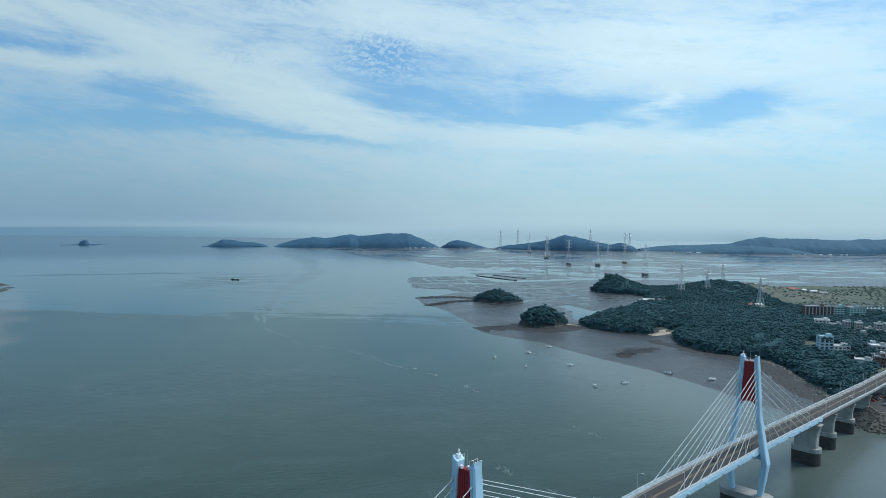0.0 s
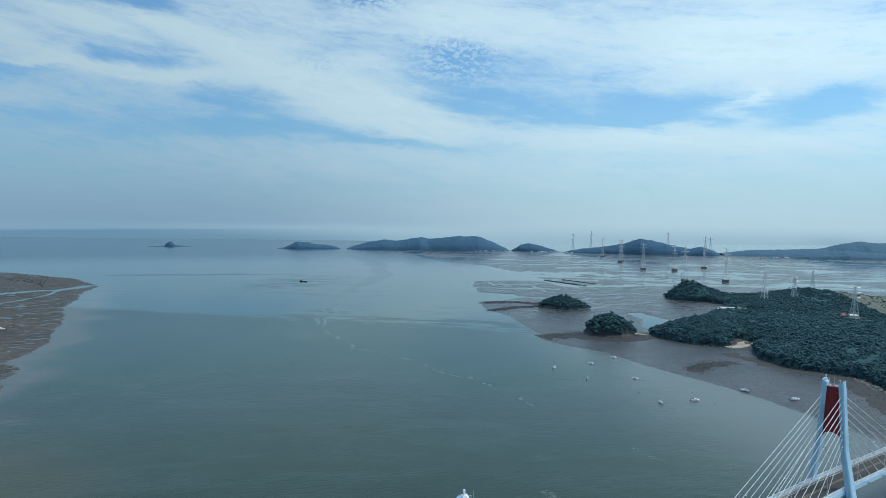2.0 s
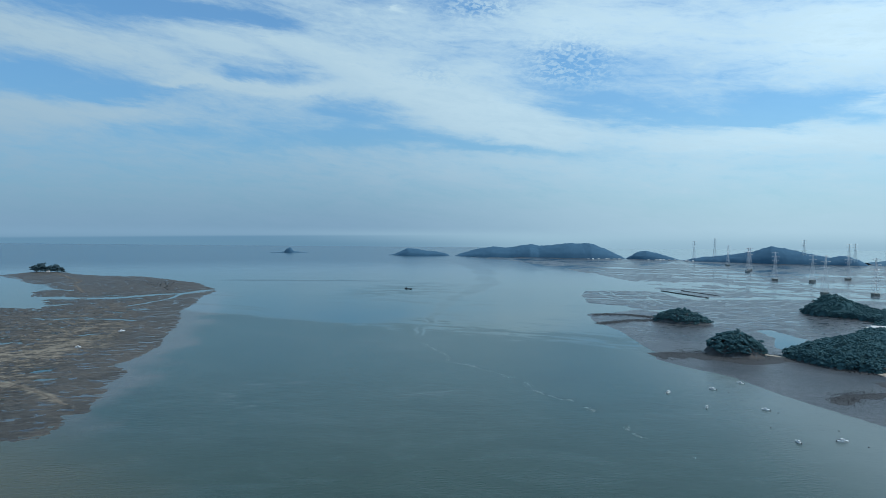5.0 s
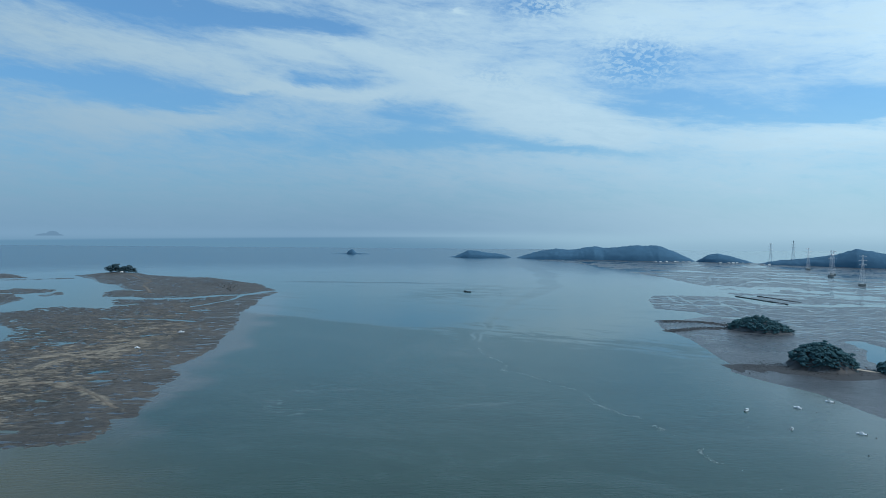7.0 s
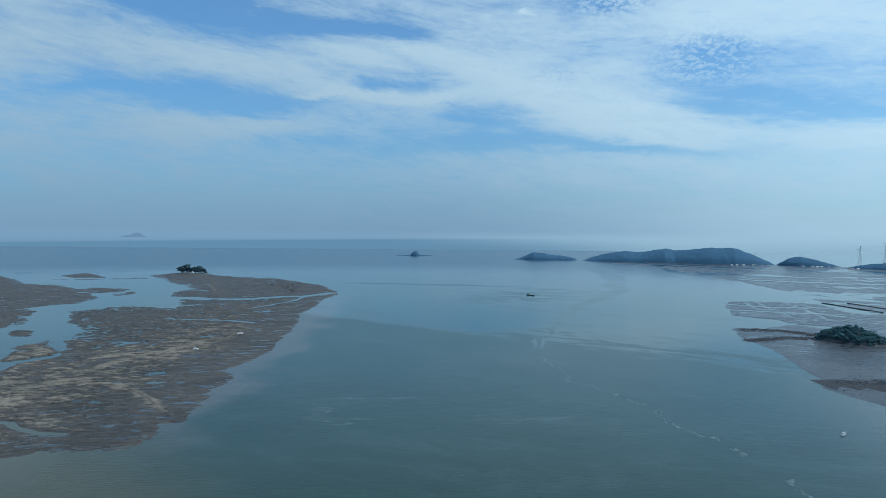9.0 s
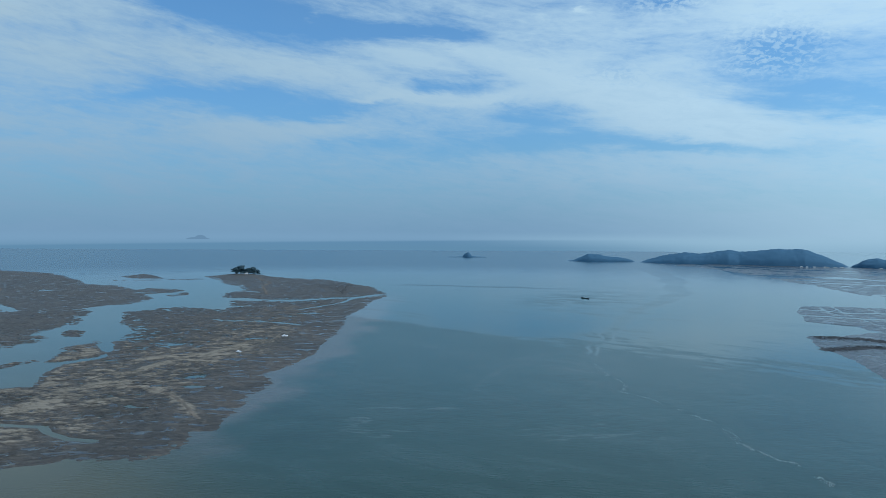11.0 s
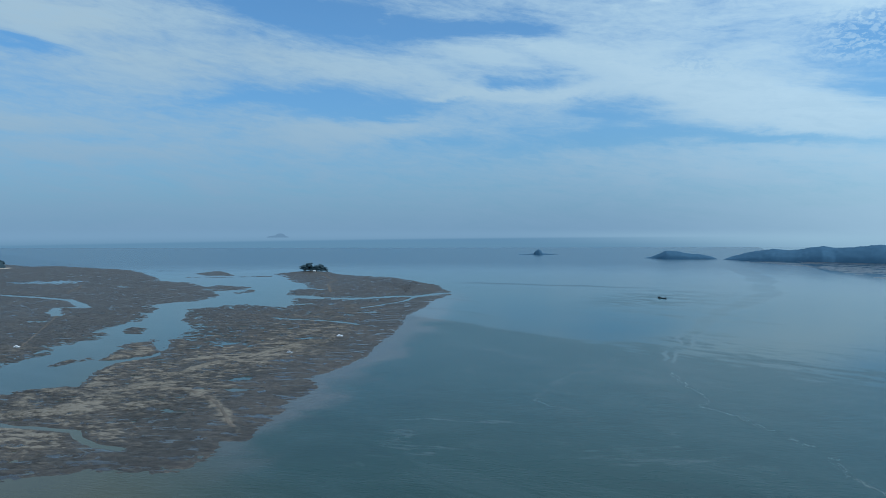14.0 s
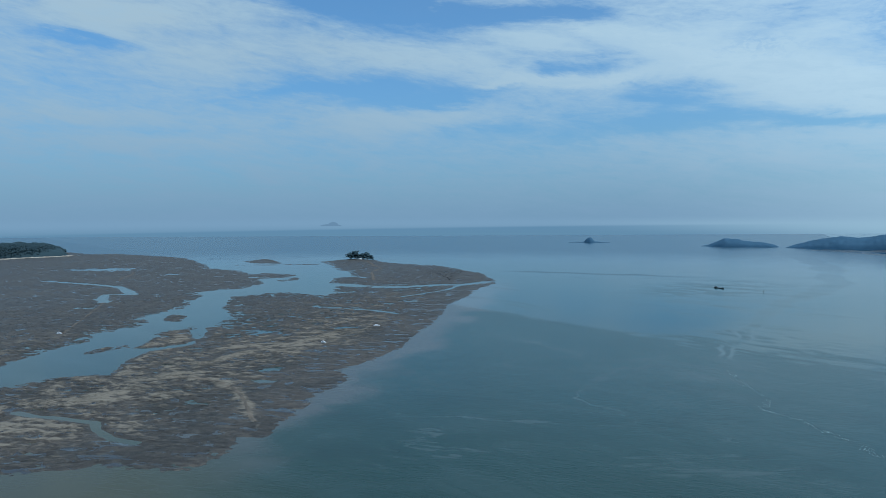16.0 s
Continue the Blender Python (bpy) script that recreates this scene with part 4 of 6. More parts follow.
def deck_z(s):
    return float(np.interp(s, [a for a, _ in DECK], [b for _, b in DECK]))


def at(s, off, z):
    """A point of the bridge: metres past its eastern pylon, to its seaward (minus) or landward side, height."""
    return Vector((BX + UX * s + UY * off, BY + UY * s - UX * off, z))


def strip(bm, s0, s1, section, step=12.0):
    """A bar along the deck; the section is (off, height over the road)."""
    ss = list(np.arange(s0, s1, step)) + [s1]
    loft(bm, [[at(s, o, deck_z(s) + h) for o, h in section] for s in ss])


bridge = thing("cable_stayed_bridge", Matrix.Identity(4), "pale blue cable-stayed road bridge on concrete piers across the strait", "bridge")


def deck_part(name, s0, s1, section, mat, label="", parent=None, step=12.0):
    bm = bmesh.new()
    strip(bm, s0, s1, section, step)
    return part(name, bm, mat, parent or bridge, label)


E1, E0, ES = -336.0, 104.0, 545.0   # ends of the steel girder and of the road
road = deck_part("roadway", -520, ES, [(-5.2, 0.0), (5.2, 0.0), (5.2, -0.5), (-5.2, -0.5)][::-1], ASPHALT, "worn dark asphalt roadway")
deck_part("girder", E1, E0, [(-7.0, 0.25), (-7.0, -1.9), (-5.0, -3.0), (5.0, -3.0), (7.0, -1.9), (7.0, 0.25), (5.2, 0.25), (5.2, -0.6), (-5.2, -0.6), (-5.2, 0.25)], STEEL_BLUE, "pale blue painted steel girder")
for a, b in ((-520, E1), (E0, ES)):
    deck_part("girder", a, b, [(-6.8, 0.25), (-6.8, -0.8), (-4.4, -1.3), (-4.0, -3.2), (4.0, -3.2), (4.4, -1.3), (6.8, -0.8), (6.8, 0.25), (5.2, 0.25), (5.2, -0.6), (-5.2, -0.6), (-5.2, 0.25)], CONCRETE, "grey concrete girder")
for off, mat in ((-0.35, LINE_OCHRE), (0.35, LINE_OCHRE), (-4.6, LINE_WHITE), (4.6, LINE_WHITE)):
    deck_part("road_line", -520, ES, [(off - 0.1, 0.03), (off + 0.1, 0.03), (off + 0.1, 0.005), (off - 0.1, 0.005)][::-1], mat, "", road)
for side in (-1, 1):
    deck_part("kerb", -520, ES, [(side * 5.2 - 0.15, 0.0), (side * 5.2 - 0.15, 0.5), (side * 5.2 + 0.15, 0.5), (side * 5.2 + 0.15, 0.0)], CONCRETE, "pale concrete kerb")
    deck_part("walkway", -520, ES, [(side * 5.9 - 0.5, 0.26), (side * 5.9 - 0.5, 0.36), (side * 5.9 + 0.5, 0.36), (side * 5.9 + 0.5, 0.26)], CONCRETE, "pale concrete walkway")
    rail = deck_part("railing", -520, ES, [(side * 6.7 - 0.1, 1.45), (side * 6.7 - 0.1, 1.65), (side * 6.7 + 0.1, 1.65), (side * 6.7 + 0.1, 1.45)], STEEL_WHITE, "white steel railing")
    for h in (0.6, 0.88, 1.16):
        deck_part("rail", -520, ES, [(side * 6.7 - 0.05, h), (side * 6.7 - 0.05, h + 0.1), (side * 6.7 + 0.05, h + 0.1), (side * 6.7 + 0.05, h)], STEEL_WHITE, "", rail)
    bm = bmesh.new()
    for s in np.arange(-518, ES, 2.5):
        rod(bm, at(s, side * 6.7, deck_z(s) + 0.2), at(s, side * 6.7, deck_z(s) + 1.6), 0.11, 4)
    tagged(part("railing_post", bm, STEEL_WHITE, rail), kind="stuff")
    # outlets and brackets under the edge
    for s in np.arange(-318, E0, 18.0):
        bm = bmesh.new()
        z = deck_z(s)
        loft(bm, [[at(s + d, side * 7.0, z - 0.7), at(s + d, side * 7.8, z - 0.5), at(s + d, side * 7.8, z - 1.1), at(s + d, side * 7.0, z - 1.8)] for d in (-0.5, 0.5)])
        part("bracket", bm, GALV, bridge)

LEG = [(10.2, 2.7, 2.6), (27.0, 5.3, 3.0), (30.5, 5.2, 2.9), (34.5, 4.9, 2.7), (51.0, 4.4, 2.3), (80.40, 3.7, 2.1)]
LEG_OFF = [(10.2, 7.0), (27.0, 9.3), (34.5, 8.0), (51.0, 5.3), (80.40, 3.4)]


def leg_off(z):
    return float(np.interp(z, [a for a, _ in LEG_OFF], [b for _, b in LEG_OFF]))


def pylon(s):
    body = part("pylon", pylon_tie(s), STEEL_BLUE, bridge, "white and pale blue steel pylon with a red panel between its legs")
    for side in (-1, 1):
        bm = bmesh.new()
        rings = []
        for z, along, wide in LEG:
            o = side * leg_off(z)
            a, c = along / 2, wide / 2
            rings.append([at(s + p, o + q, z) for p, q in ((-a, -c + 0.4), (-a + 0.5, -c), (a - 0.5, -c), (a, -c + 0.4), (a, c - 0.4), (a - 0.5, c), (-a + 0.5, c), (-a, c - 0.4))])
        loft(bm, rings)
        leg = part("leg", bm, STEEL_BLUE, body)
        # sloping cap with hand rails and gear
        bm = bmesh.new()
        o = side * 3.4
        loft(bm, [[at(s - 1.7, o - 0.9, 80.42), at(s + 1.7, o - 0.9, 80.42), at(s + 1.7, o + 0.9, 80.42), at(s - 1.7, o + 0.9, 80.42)],
                  [at(s - 1.7, o - 0.9, 81.10 - side * 0.6), at(s + 1.7, o - 0.9, 81.10 - side * 0.6), at(s + 1.7, o + 0.9, 81.10 + side * 0.6), at(s - 1.7, o + 0.9, 81.10 + side * 0.6)]])
        part("cap", bm, STEEL_BLUE, leg, "pale blue sloping leg cap")
        # raised stiffening frame on each broad face, under the head
        for d in (-1, 1):
            bm = bmesh.new()
            for z0, z1, q0, q1 in ((75.90, 76.30, -0.55, 0.55), (66.0, 66.4, -0.6, 0.6), (66.0, 76.30, -0.62, -0.42), (66.0, 76.30, 0.42, 0.62)):
                rings = []
                for z in (z0, z1):
                    a = float(np.interp(z, [p[0] for p in LEG], [p[1] for p in LEG])) / 2
                    oo = side * leg_off(z)
                    rings.append([at(s + d * (a - 0.1), oo + q0, z), at(s + d * (a + 0.07), oo + q0, z), at(s + d * (a + 0.07), oo + q1, z), at(s + d * (a - 0.1), oo + q1, z)][::d])
                loft(bm, rings)
            part("stiffener", bm, STEEL_BLUE, leg)
        bm = bmesh.new()
        for p in (-1.6, 0.0, 1.6):
            for q in (-0.85, 0.85):
                rod(bm, at(s + p, o + q, 80.70), at(s + p, o + q, 81.90), 0.05, 4)
        for q in (-0.85, 0.85):
            rod(bm, at(s - 1.6, o + q, 81.90), at(s + 1.6, o + q, 81.90), 0.05, 4)
        part("guard_rail", bm, STEEL_WHITE, leg)
        # stay anchors as studs on the leg's faces
        for i in range(8):
            z = 74.90 - i * 3.1
            for d in (-1, 1):
                bm = bmesh.new()
                a = float(np.interp(z, [p[0] for p in LEG], [p[1] for p in LEG])) / 2
                rod(bm, at(s + d * (a - 0.2), side * leg_off(z), z + 0.3), at(s + d * (a + 0.9), side * leg_off(z), z - 0.5), 0.32, 8)
                part("stay_anchor", bm, GALV, leg)
                e = s + d * (93.0 - i * 10.5)
                bm = bmesh.new()
                rod(bm, at(s + d * a, side * leg_off(z), z), at(e, side * 6.0, deck_z(e) + 0.3), 0.13, 6)
                part("stay_cable", bm, CABLE, body, "white sheathed stay cable")
    # the red panel, arched at its foot
    bm = bmesh.new()
    outline = []
    for i in range(13):
        q = -1 + i / 6
        z = 55.5 + 2.6 * (1 - q * q) ** 0.5
        outline.append((q * (leg_off(z) - 1.0), z))
    for z in (60, 66, 72, 75.40, 78.70):
        outline.append((leg_off(z) - 0.95, z))
    for z in (78.70, 75.40, 72, 66, 60):
        outline.append((-leg_off(z) + 0.95, z))
    loft(bm, [[at(s + d, q, z) for q, z in outline] for d in (-0.9, 0.9)])
    panel = part("panel", bm, STEEL_RED, body, "deep red ribbed steel panel")
    for q in (-0.66, -0.33, 0.0, 0.33, 0.66):
        bm = bmesh.new()
        for d in (-0.98, 0.98):
            loft(bm, [[at(s + d - 0.1, q * (leg_off(z) - 1) - 0.06, z), at(s + d + 0.1, q * (leg_off(z) - 1) - 0.06, z), at(s + d + 0.1, q * (leg_off(z) - 1) + 0.06, z), at(s + d - 0.1, q * (leg_off(z) - 1) + 0.06, z)] for z in (58.8, 70, 78.40)])
        part("rib", bm, STEEL_RED, panel)
    # lamp, mast and cabinet on the head
    bm = bmesh.new()
    loft(bm, [[at(s - 0.6, -3.9, z), at(s + 0.6, -3.9, z), at(s + 0.6, -2.9, z), at(s - 0.6, -2.9, z)] for z in (80.9, 82.0)])
    rod(bm, at(s, -3.4, 82.0), at(s, -3.4, 82.9), 0.2, 8)
    rod(bm, at(s, -3.4, 82.9), at(s, -3.4, 83.5), 0.38, 8, 0.25)
    part("beacon", bm, PAINT_WHITE, body, "white warning beacon on a box")
    bm = bmesh.new()
    rod(bm, at(s, 0.2, 78.40), at(s, 0.2, 84.40), 0.05, 5)
    part("mast", bm, GALV, body, "thin lightning mast")
    for a, b, h in ((-0.9, -1.3, 0.9), (0.5, 0.1, 0.6), (0.2, 1.2, 0.75)):
        bm = bmesh.new()
        loft(bm, [[at(s + a - 0.45, b - 0.4, z), at(s + a + 0.45, b - 0.4, z), at(s + a + 0.45, b + 0.4, z), at(s + a - 0.45, b + 0.4, z)] for z in (78.71, 78.71 + h)])
        part("cabinet", bm, PAINT_WHITE, body, "small white machinery box between the heads")
    # foundation
    for z0, z1, grow, mat, name in ((-6, 7.0, 0.0, CONCRETE_WET, "pier_foot"), (7.0, 10.2, 0.25, CONCRETE, "pier_cap")):
        bm = bmesh.new()
        rings = []
        for z in (z0, z1):
            ring = []
            for i in range(20):
                t = 2 * math.pi * i / 20
                ring.append(at(s + (4.6 + grow) * math.sin(t) if abs(math.sin(t)) < 0.98 else s + (4.6 + grow) * math.copysign(1, math.sin(t)), (7.5 * math.copysign(1, math.cos(t)) if abs(math.cos(t)) > 0.02 else 0) + (5.6 + grow) * math.cos(t), z))
            rings.append(ring)
        loft(bm, rings)
        part(name, bm, mat, bridge, "weed-dark wet concrete foot" if mat == CONCRETE_WET else "pale concrete pier cap")


def pylon_tie(s):
    """Cross beam under the deck."""
    bm = bmesh.new()
    z = deck_z(s) - 3.2
    loft(bm, [[at(s - 1.6, o, z - 1.9), at(s + 1.6, o, z - 1.9), at(s + 1.6, o, z), at(s - 1.6, o, z)] for o in (-8.3, 8.3)])
    return bm


pylon(0.0)
pylon(-SPAN)


def pier(s, thick, wide):
    """A wall pier that flares to the girder, on a rounded foot with a wet dark band."""
    top = deck_z(s) - 3.25
    bm = bmesh.new()
    rings = []
    for k in (0.0, 0.45, 0.7, 0.88, 1.0):
        z = 10.5 + (top - 10.5) * k
        o = wide * (0.78 + 0.30 * k ** 3)
        t = thick * (1.0 + 0.12 * k ** 3)
        rings.append([at(s + p, q, z) for p, q in ((-t, -o + 0.6), (-t + 0.6, -o), (t - 0.6, -o), (t, -o + 0.6), (t, o - 0.6), (t - 0.6, o), (-t + 0.6, o), (-t, o - 0.6))])
    loft(bm, rings)
    body = part("pier", bm, CONCRETE, bridge, "stained grey concrete wall pier")
    for z0, z1, grow, mat, name in ((-6, 8.0, 0.0, CONCRETE_WET, "pier_foot"), (8.0, 10.6, 0.2, CONCRETE, "pier_cap")):
        bm = bmesh.new()
        rings = []
        for z in (z0, z1):
            ring = []
            for i in range(24):
                t = 2 * math.pi * (i + 0.5) / 24
                ring.append(at(s + (thick + 1.6 + grow) * math.sin(t), (wide * 0.62) * math.copysign(1, math.cos(t)) + (wide * 0.42 + grow) * math.cos(t), z))
            rings.append(ring)
        loft(bm, rings)
        part(name, bm, mat, body, "weed-dark wet concrete foot" if mat == CONCRETE_WET else "pale concrete pier cap")


pier(97.5, 3.2, 8.0)
for s in (138, 183.5, 232, 281, 328):
    pier(s, 2.0, 6.0)
pier(-322.0, 3.2, 7.4)

# ---- shore rocks, foam, stakes ----
def stones(name, spots, mat, label, seed, category="rocks"):
    ob = new(name, crowns(name, spots, mat, 1, seed))
    return tagged(ob, label, category, kind="stuff")


def strewn(pts, half, count, r0, r1, seed, height):
    """Places beside a line, denser in its middle."""
    g = rand(seed)
    seg = np.array([math.dist(a, b) for a, b in zip(pts, pts[1:])])
    k = g.choice(len(seg), count, p=seg / seg.sum())
    t = g.uniform(0, 1, count)
    p = np.array(pts, float)
    x = p[k, 0] + (p[k + 1, 0] - p[k, 0]) * t + g.normal(0, half, count)
    y = p[k, 1] + (p[k + 1, 1] - p[k, 1]) * t + g.normal(0, half, count)
    r = r0 + (r1 - r0) * g.uniform(0, 1, count) ** 2
    return np.stack([x, y, height(x, y) + r * 0.15, r, r * 0.6], -1)


stones("shore_rock", strewn([(200, 705), (222, 735), (250, 750)], 8, 1100, 0.2, 0.7, 201, east_height), ROCK, "dark weedy rocks lying on the mud", 201)
stones("shore_rock", strewn([(62, 873), (95, 905), (135, 880), (172, 905), (205, 915)], 13, 1900, 0.2, 0.8, 202, east_height), ROCK, "dark broken rocks round a tidal islet", 202)
stones("shore_rock", strewn([(-40, 1222), (0, 1240), (45, 1232), (70, 1200)], 8, 1900, 0.3, 1.0, 203, east_height), ROCK, "black weedy reef on the mudflat", 203)
stones("shore_rock", strewn([(-25, 1120), (20, 1170), (60, 1180)], 7, 1400, 0.3, 1.0, 204, east_height), ROCK, "black weedy reef on the mudflat", 204)
stones("shore_rock", strewn([(198, 905), (240, 848), (274, 838)], 4, 260, 0.4, 1.6, 205, east_height), ROCK, "dark rocks at the foot of the wood", 205)
stones("shore_rock", strewn([(350, 688), (352, 645), (341, 582), (332, 535), (345, 500)], 2.4, 420, 0.5, 1.5, 206, east_height), SAND, "pale stone bank along the shore", 206)
stones("shore_rock", strewn([(296, 722), (330, 696), (334, 645), (322, 585), (314, 545)], 9, 500, 0.2, 0.6, 208, east_height), ROCK, "dark stones scattered along the muddy shore", 208)
stones("shore_rock", strewn([(300, 445), (322, 455), (345, 480), (335, 505)], 8, 700, 0.5, 1.8, 207, east_height), ROCK, "brown rubble bank beside the bridge", 207)

FOAM = plain("sea_foam", (0.30, 0.37, 0.37), 0.8, grain=1.0)


def flecks(pts, half, count, size, seed):
    g = rand(seed)
    s = strewn(pts, half * 0.5, count * 8, size * 0.14, size * 0.5, seed, lambda x, y: np.zeros(x.shape))
    s[:, 0] += 9 * bumps(s[:, 0], s[:, 1], 22, seed, 3, 0.6)
    s[:, 1] += 9 * bumps(s[:, 1], s[:, 0], 22, seed + 1, 3, 0.6)
    s = s[bumps(s[:, 0], s[:, 1], 14, seed + 2, 2) > -0.02]
    n = len(s)
    k = 7
    t = np.linspace(0, 2 * np.pi, k, endpoint=False)
    rr = s[:, 3:4] * g.uniform(0.3, 1.2, (n, k))
    lie = g.normal(math.atan2(pts[-1][1] - pts[0][1], pts[-1][0] - pts[0][0]), 0.35, (n, 1))
    a, b = rr * np.cos(t) * g.uniform(1.5, 5.0, (n, 1)), rr * np.sin(t) * 0.7
    co = np.stack([s[:, 0:1] + a * np.cos(lie) - b * np.sin(lie), s[:, 1:2] + a * np.sin(lie) + b * np.cos(lie), np.full((n, k), 0.05) + g.uniform(0, 0.05, (n, 1))], -1).reshape(-1, 3)
    faces = np.arange(n * k).reshape(n, k)
    ob = new("foam", raw_mesh("foam", co, faces, FOAM, False))
    return tagged(ob, "broken line of pale foam drifting on the current", "foam", kind="stuff")


flecks([(-244, 870), (-187, 800), (-172, 763), (-130, 735), (-89, 707), (-58, 664)], 3.0, 170, 0.40, 211)
flecks([(-58, 662), (-50, 654), (-12, 627), (4, 606)], 2.4, 170, 0.42, 212)
flecks([(22, 596), (27, 588), (25, 572), (29, 558), (45, 547)], 2.2, 150, 0.42, 213)
flecks([(62, 524), (70, 512), (76, 502)], 2.0, 40, 0.5, 216)
flecks([(92, 474), (104, 452), (111, 436)], 2.5, 40, 0.5, 214)
flecks([(14, 396), (28, 390), (38, 382), (46, 365), (54, 353), (62, 344)], 2.2, 190, 0.34, 215)

# oyster racks in rows on the tip of the bar
g = rand(221)
bm = bmesh.new()
for i in range(17):
    a, b = Vector((-1310 + i * 15.5, 1488 - i * 8.0, 0)), Vector((-1150 + i * 9.0, 1515 - i * 13.0, 0))
    n = int((b - a).length / 11)
    for j in range(n):
        p = a.lerp(b, (j + 0.5) / n) + Vector((g.normal(0, 0.6), g.normal(0, 0.6), 0))
        z = float(west_height(np.array([p.x]), np.array([p.y]))[0])
        if z > -0.2:
            box(bm, p.x - 2.2, p.x + 2.2, p.y - 0.3, p.y + 0.3, z - 0.2, z + 0.25 + g.uniform(0, 0.2))
tagged(part("oyster_rack", bm, ROCK, None, "dark rows of oyster racks standing on the mud"), category="oyster racks", kind="stuff")

# banks of earth between the shellfish beds
bm = bmesh.new()
for a, b in (((92, 1735), (185, 1600)), ((140, 1760), (215, 1650))):
    d = Vector((b[0] - a[0], b[1] - a[1], 0)).normalized()
    q = Vector((-d.y, d.x, 0)) * 1.4
    loft(bm, [[Vector((*e, -0.5)) - q * 1.6, Vector((*e, -0.5)) + q * 1.6, Vector((*e, 1.35)) + q, Vector((*e, 1.35)) - q] for e in (a, b)])
tagged(part("earth_bank", bm, ROCK, None, "low dark banks dividing the shellfish beds"), category="bank", kind="stuff")

# tracks and beaches of pale sand


def ribbon(name, pts, half, lift, height, mat, label):
    p = np.array(pts, float)
    for _ in range(2):
        p = np.concatenate([p[:1], np.stack([p[:-1] * 0.75 + p[1:] * 0.25, p[:-1] * 0.25 + p[1:] * 0.75], 1).reshape(-1, 2), p[-1:]])
    q = np.concatenate([np.linspace(a, b, 4, endpoint=False) for a, b in zip(p, p[1:])] + [p[-1:]])
    d = np.gradient(q, axis=0)
    d /= np.linalg.norm(d, axis=1)[:, None]
    nrm = np.stack([-d[:, 1], d[:, 0]], -1)
    rows = []
    for k in (-1.0, -0.5, 0.0, 0.5, 1.0):
        o = q + nrm * (half * k * (1 + 0.8 * bumps(q[:, 0] + 50 * k, q[:, 1], 14, 231, 2)))[:, None]
        rows.append(np.stack([o[:, 0], o[:, 1], np.maximum(height(o[:, 0], o[:, 1]), 0.0) + lift * (1.0 - 0.8 * abs(k))], -1))
    co = np.stack(rows)
    m, n = co.shape[:2]
    idx = np.arange(m * n).reshape(m, n)
    f = np.stack([idx[:-1, :-1], idx[:-1, 1:], idx[1:, 1:], idx[1:, :-1]], -1).reshape(-1, 4)
    return tagged(new(name, raw_mesh(name, co.reshape(-1, 3), f, mat)), label, "track", kind="structure")


ribbon("track", [(-914, 505), (-981, 540), (-1060, 580), (-1124, 612), (-1188, 644)], 1.5, 0.4, west_height, SAND_MUD, "pale sandy track over the mud")
ribbon("track", [(-1137, 1195), (-1190, 1240), (-1250, 1288), (-1330, 1350), (-1385, 1440), (-1480, 1480), (-1556, 1542), (-1640, 1590)], 3.5, 0.5, west_height, SAND_MUD, "pale sandy track over the mud")
ribbon("track", [(-1579, 806), (-1640, 835), (-1689, 872), (-1782, 916)], 3.0, 0.5, west_height, SAND_MUD, "pale sandy track over the mud")
ribbon("track", [(-593, 503), (-560, 523), (-523, 523), (-484, 514), (-451, 498), (-424, 489)], 1.6, 0.25, west_height, SAND_MUD, "curved crest of damp sand on the mudflat")
ribbon("beach", [(-2700, 800), (-2735, 860), (-2740, 940), (-2735, 1010), (-2770, 1050)], 14, 3.0, west_height, SAND, "strip of pale beach under the wooded headland")
ribbon("beach", [(272, 838), (296, 848), (316, 868), (322, 890)], 7, 0.5, east_height, SAND, "small pale beach in a gap of the wood")
ribbon("weed_bed", [(52, 872), (78, 886), (112, 882), (146, 868), (182, 888), (205, 912)], 17, 0.15, east_height, WEED, "dark weedy rock apron round a tidal islet")
ribbon("weed_bed", [(-42, 1224), (-10, 1238), (30, 1236), (72, 1205)], 9, 0.3, east_height, WEED, "black weedy reef on the mudflat")
ribbon("weed_bed", [(-30, 1118), (5, 1150), (40, 1176), (66, 1178)], 8, 0.3, east_height, WEED, "black weedy reef on the mudflat")
ribbon("weed_bed", [(196, 700), (215, 728), (240, 742), (256, 748)], 8, 0.15, east_height, WEED, "dark weedy patch on the mud")
ribbon("weed_bed", [(262, 800), (285, 752), (300, 722), (330, 696), (337, 655), (328, 600), (318, 550), (322, 505)], 11, 0.12, east_height, WEED, "dark weedy mud along the foot of the wood")
ribbon("track", [(172, 915), (190, 907), (212, 900)], 2.5, 0.9, east_height, SAND, "pale causeway between islet and wood")

# ---- boats ----


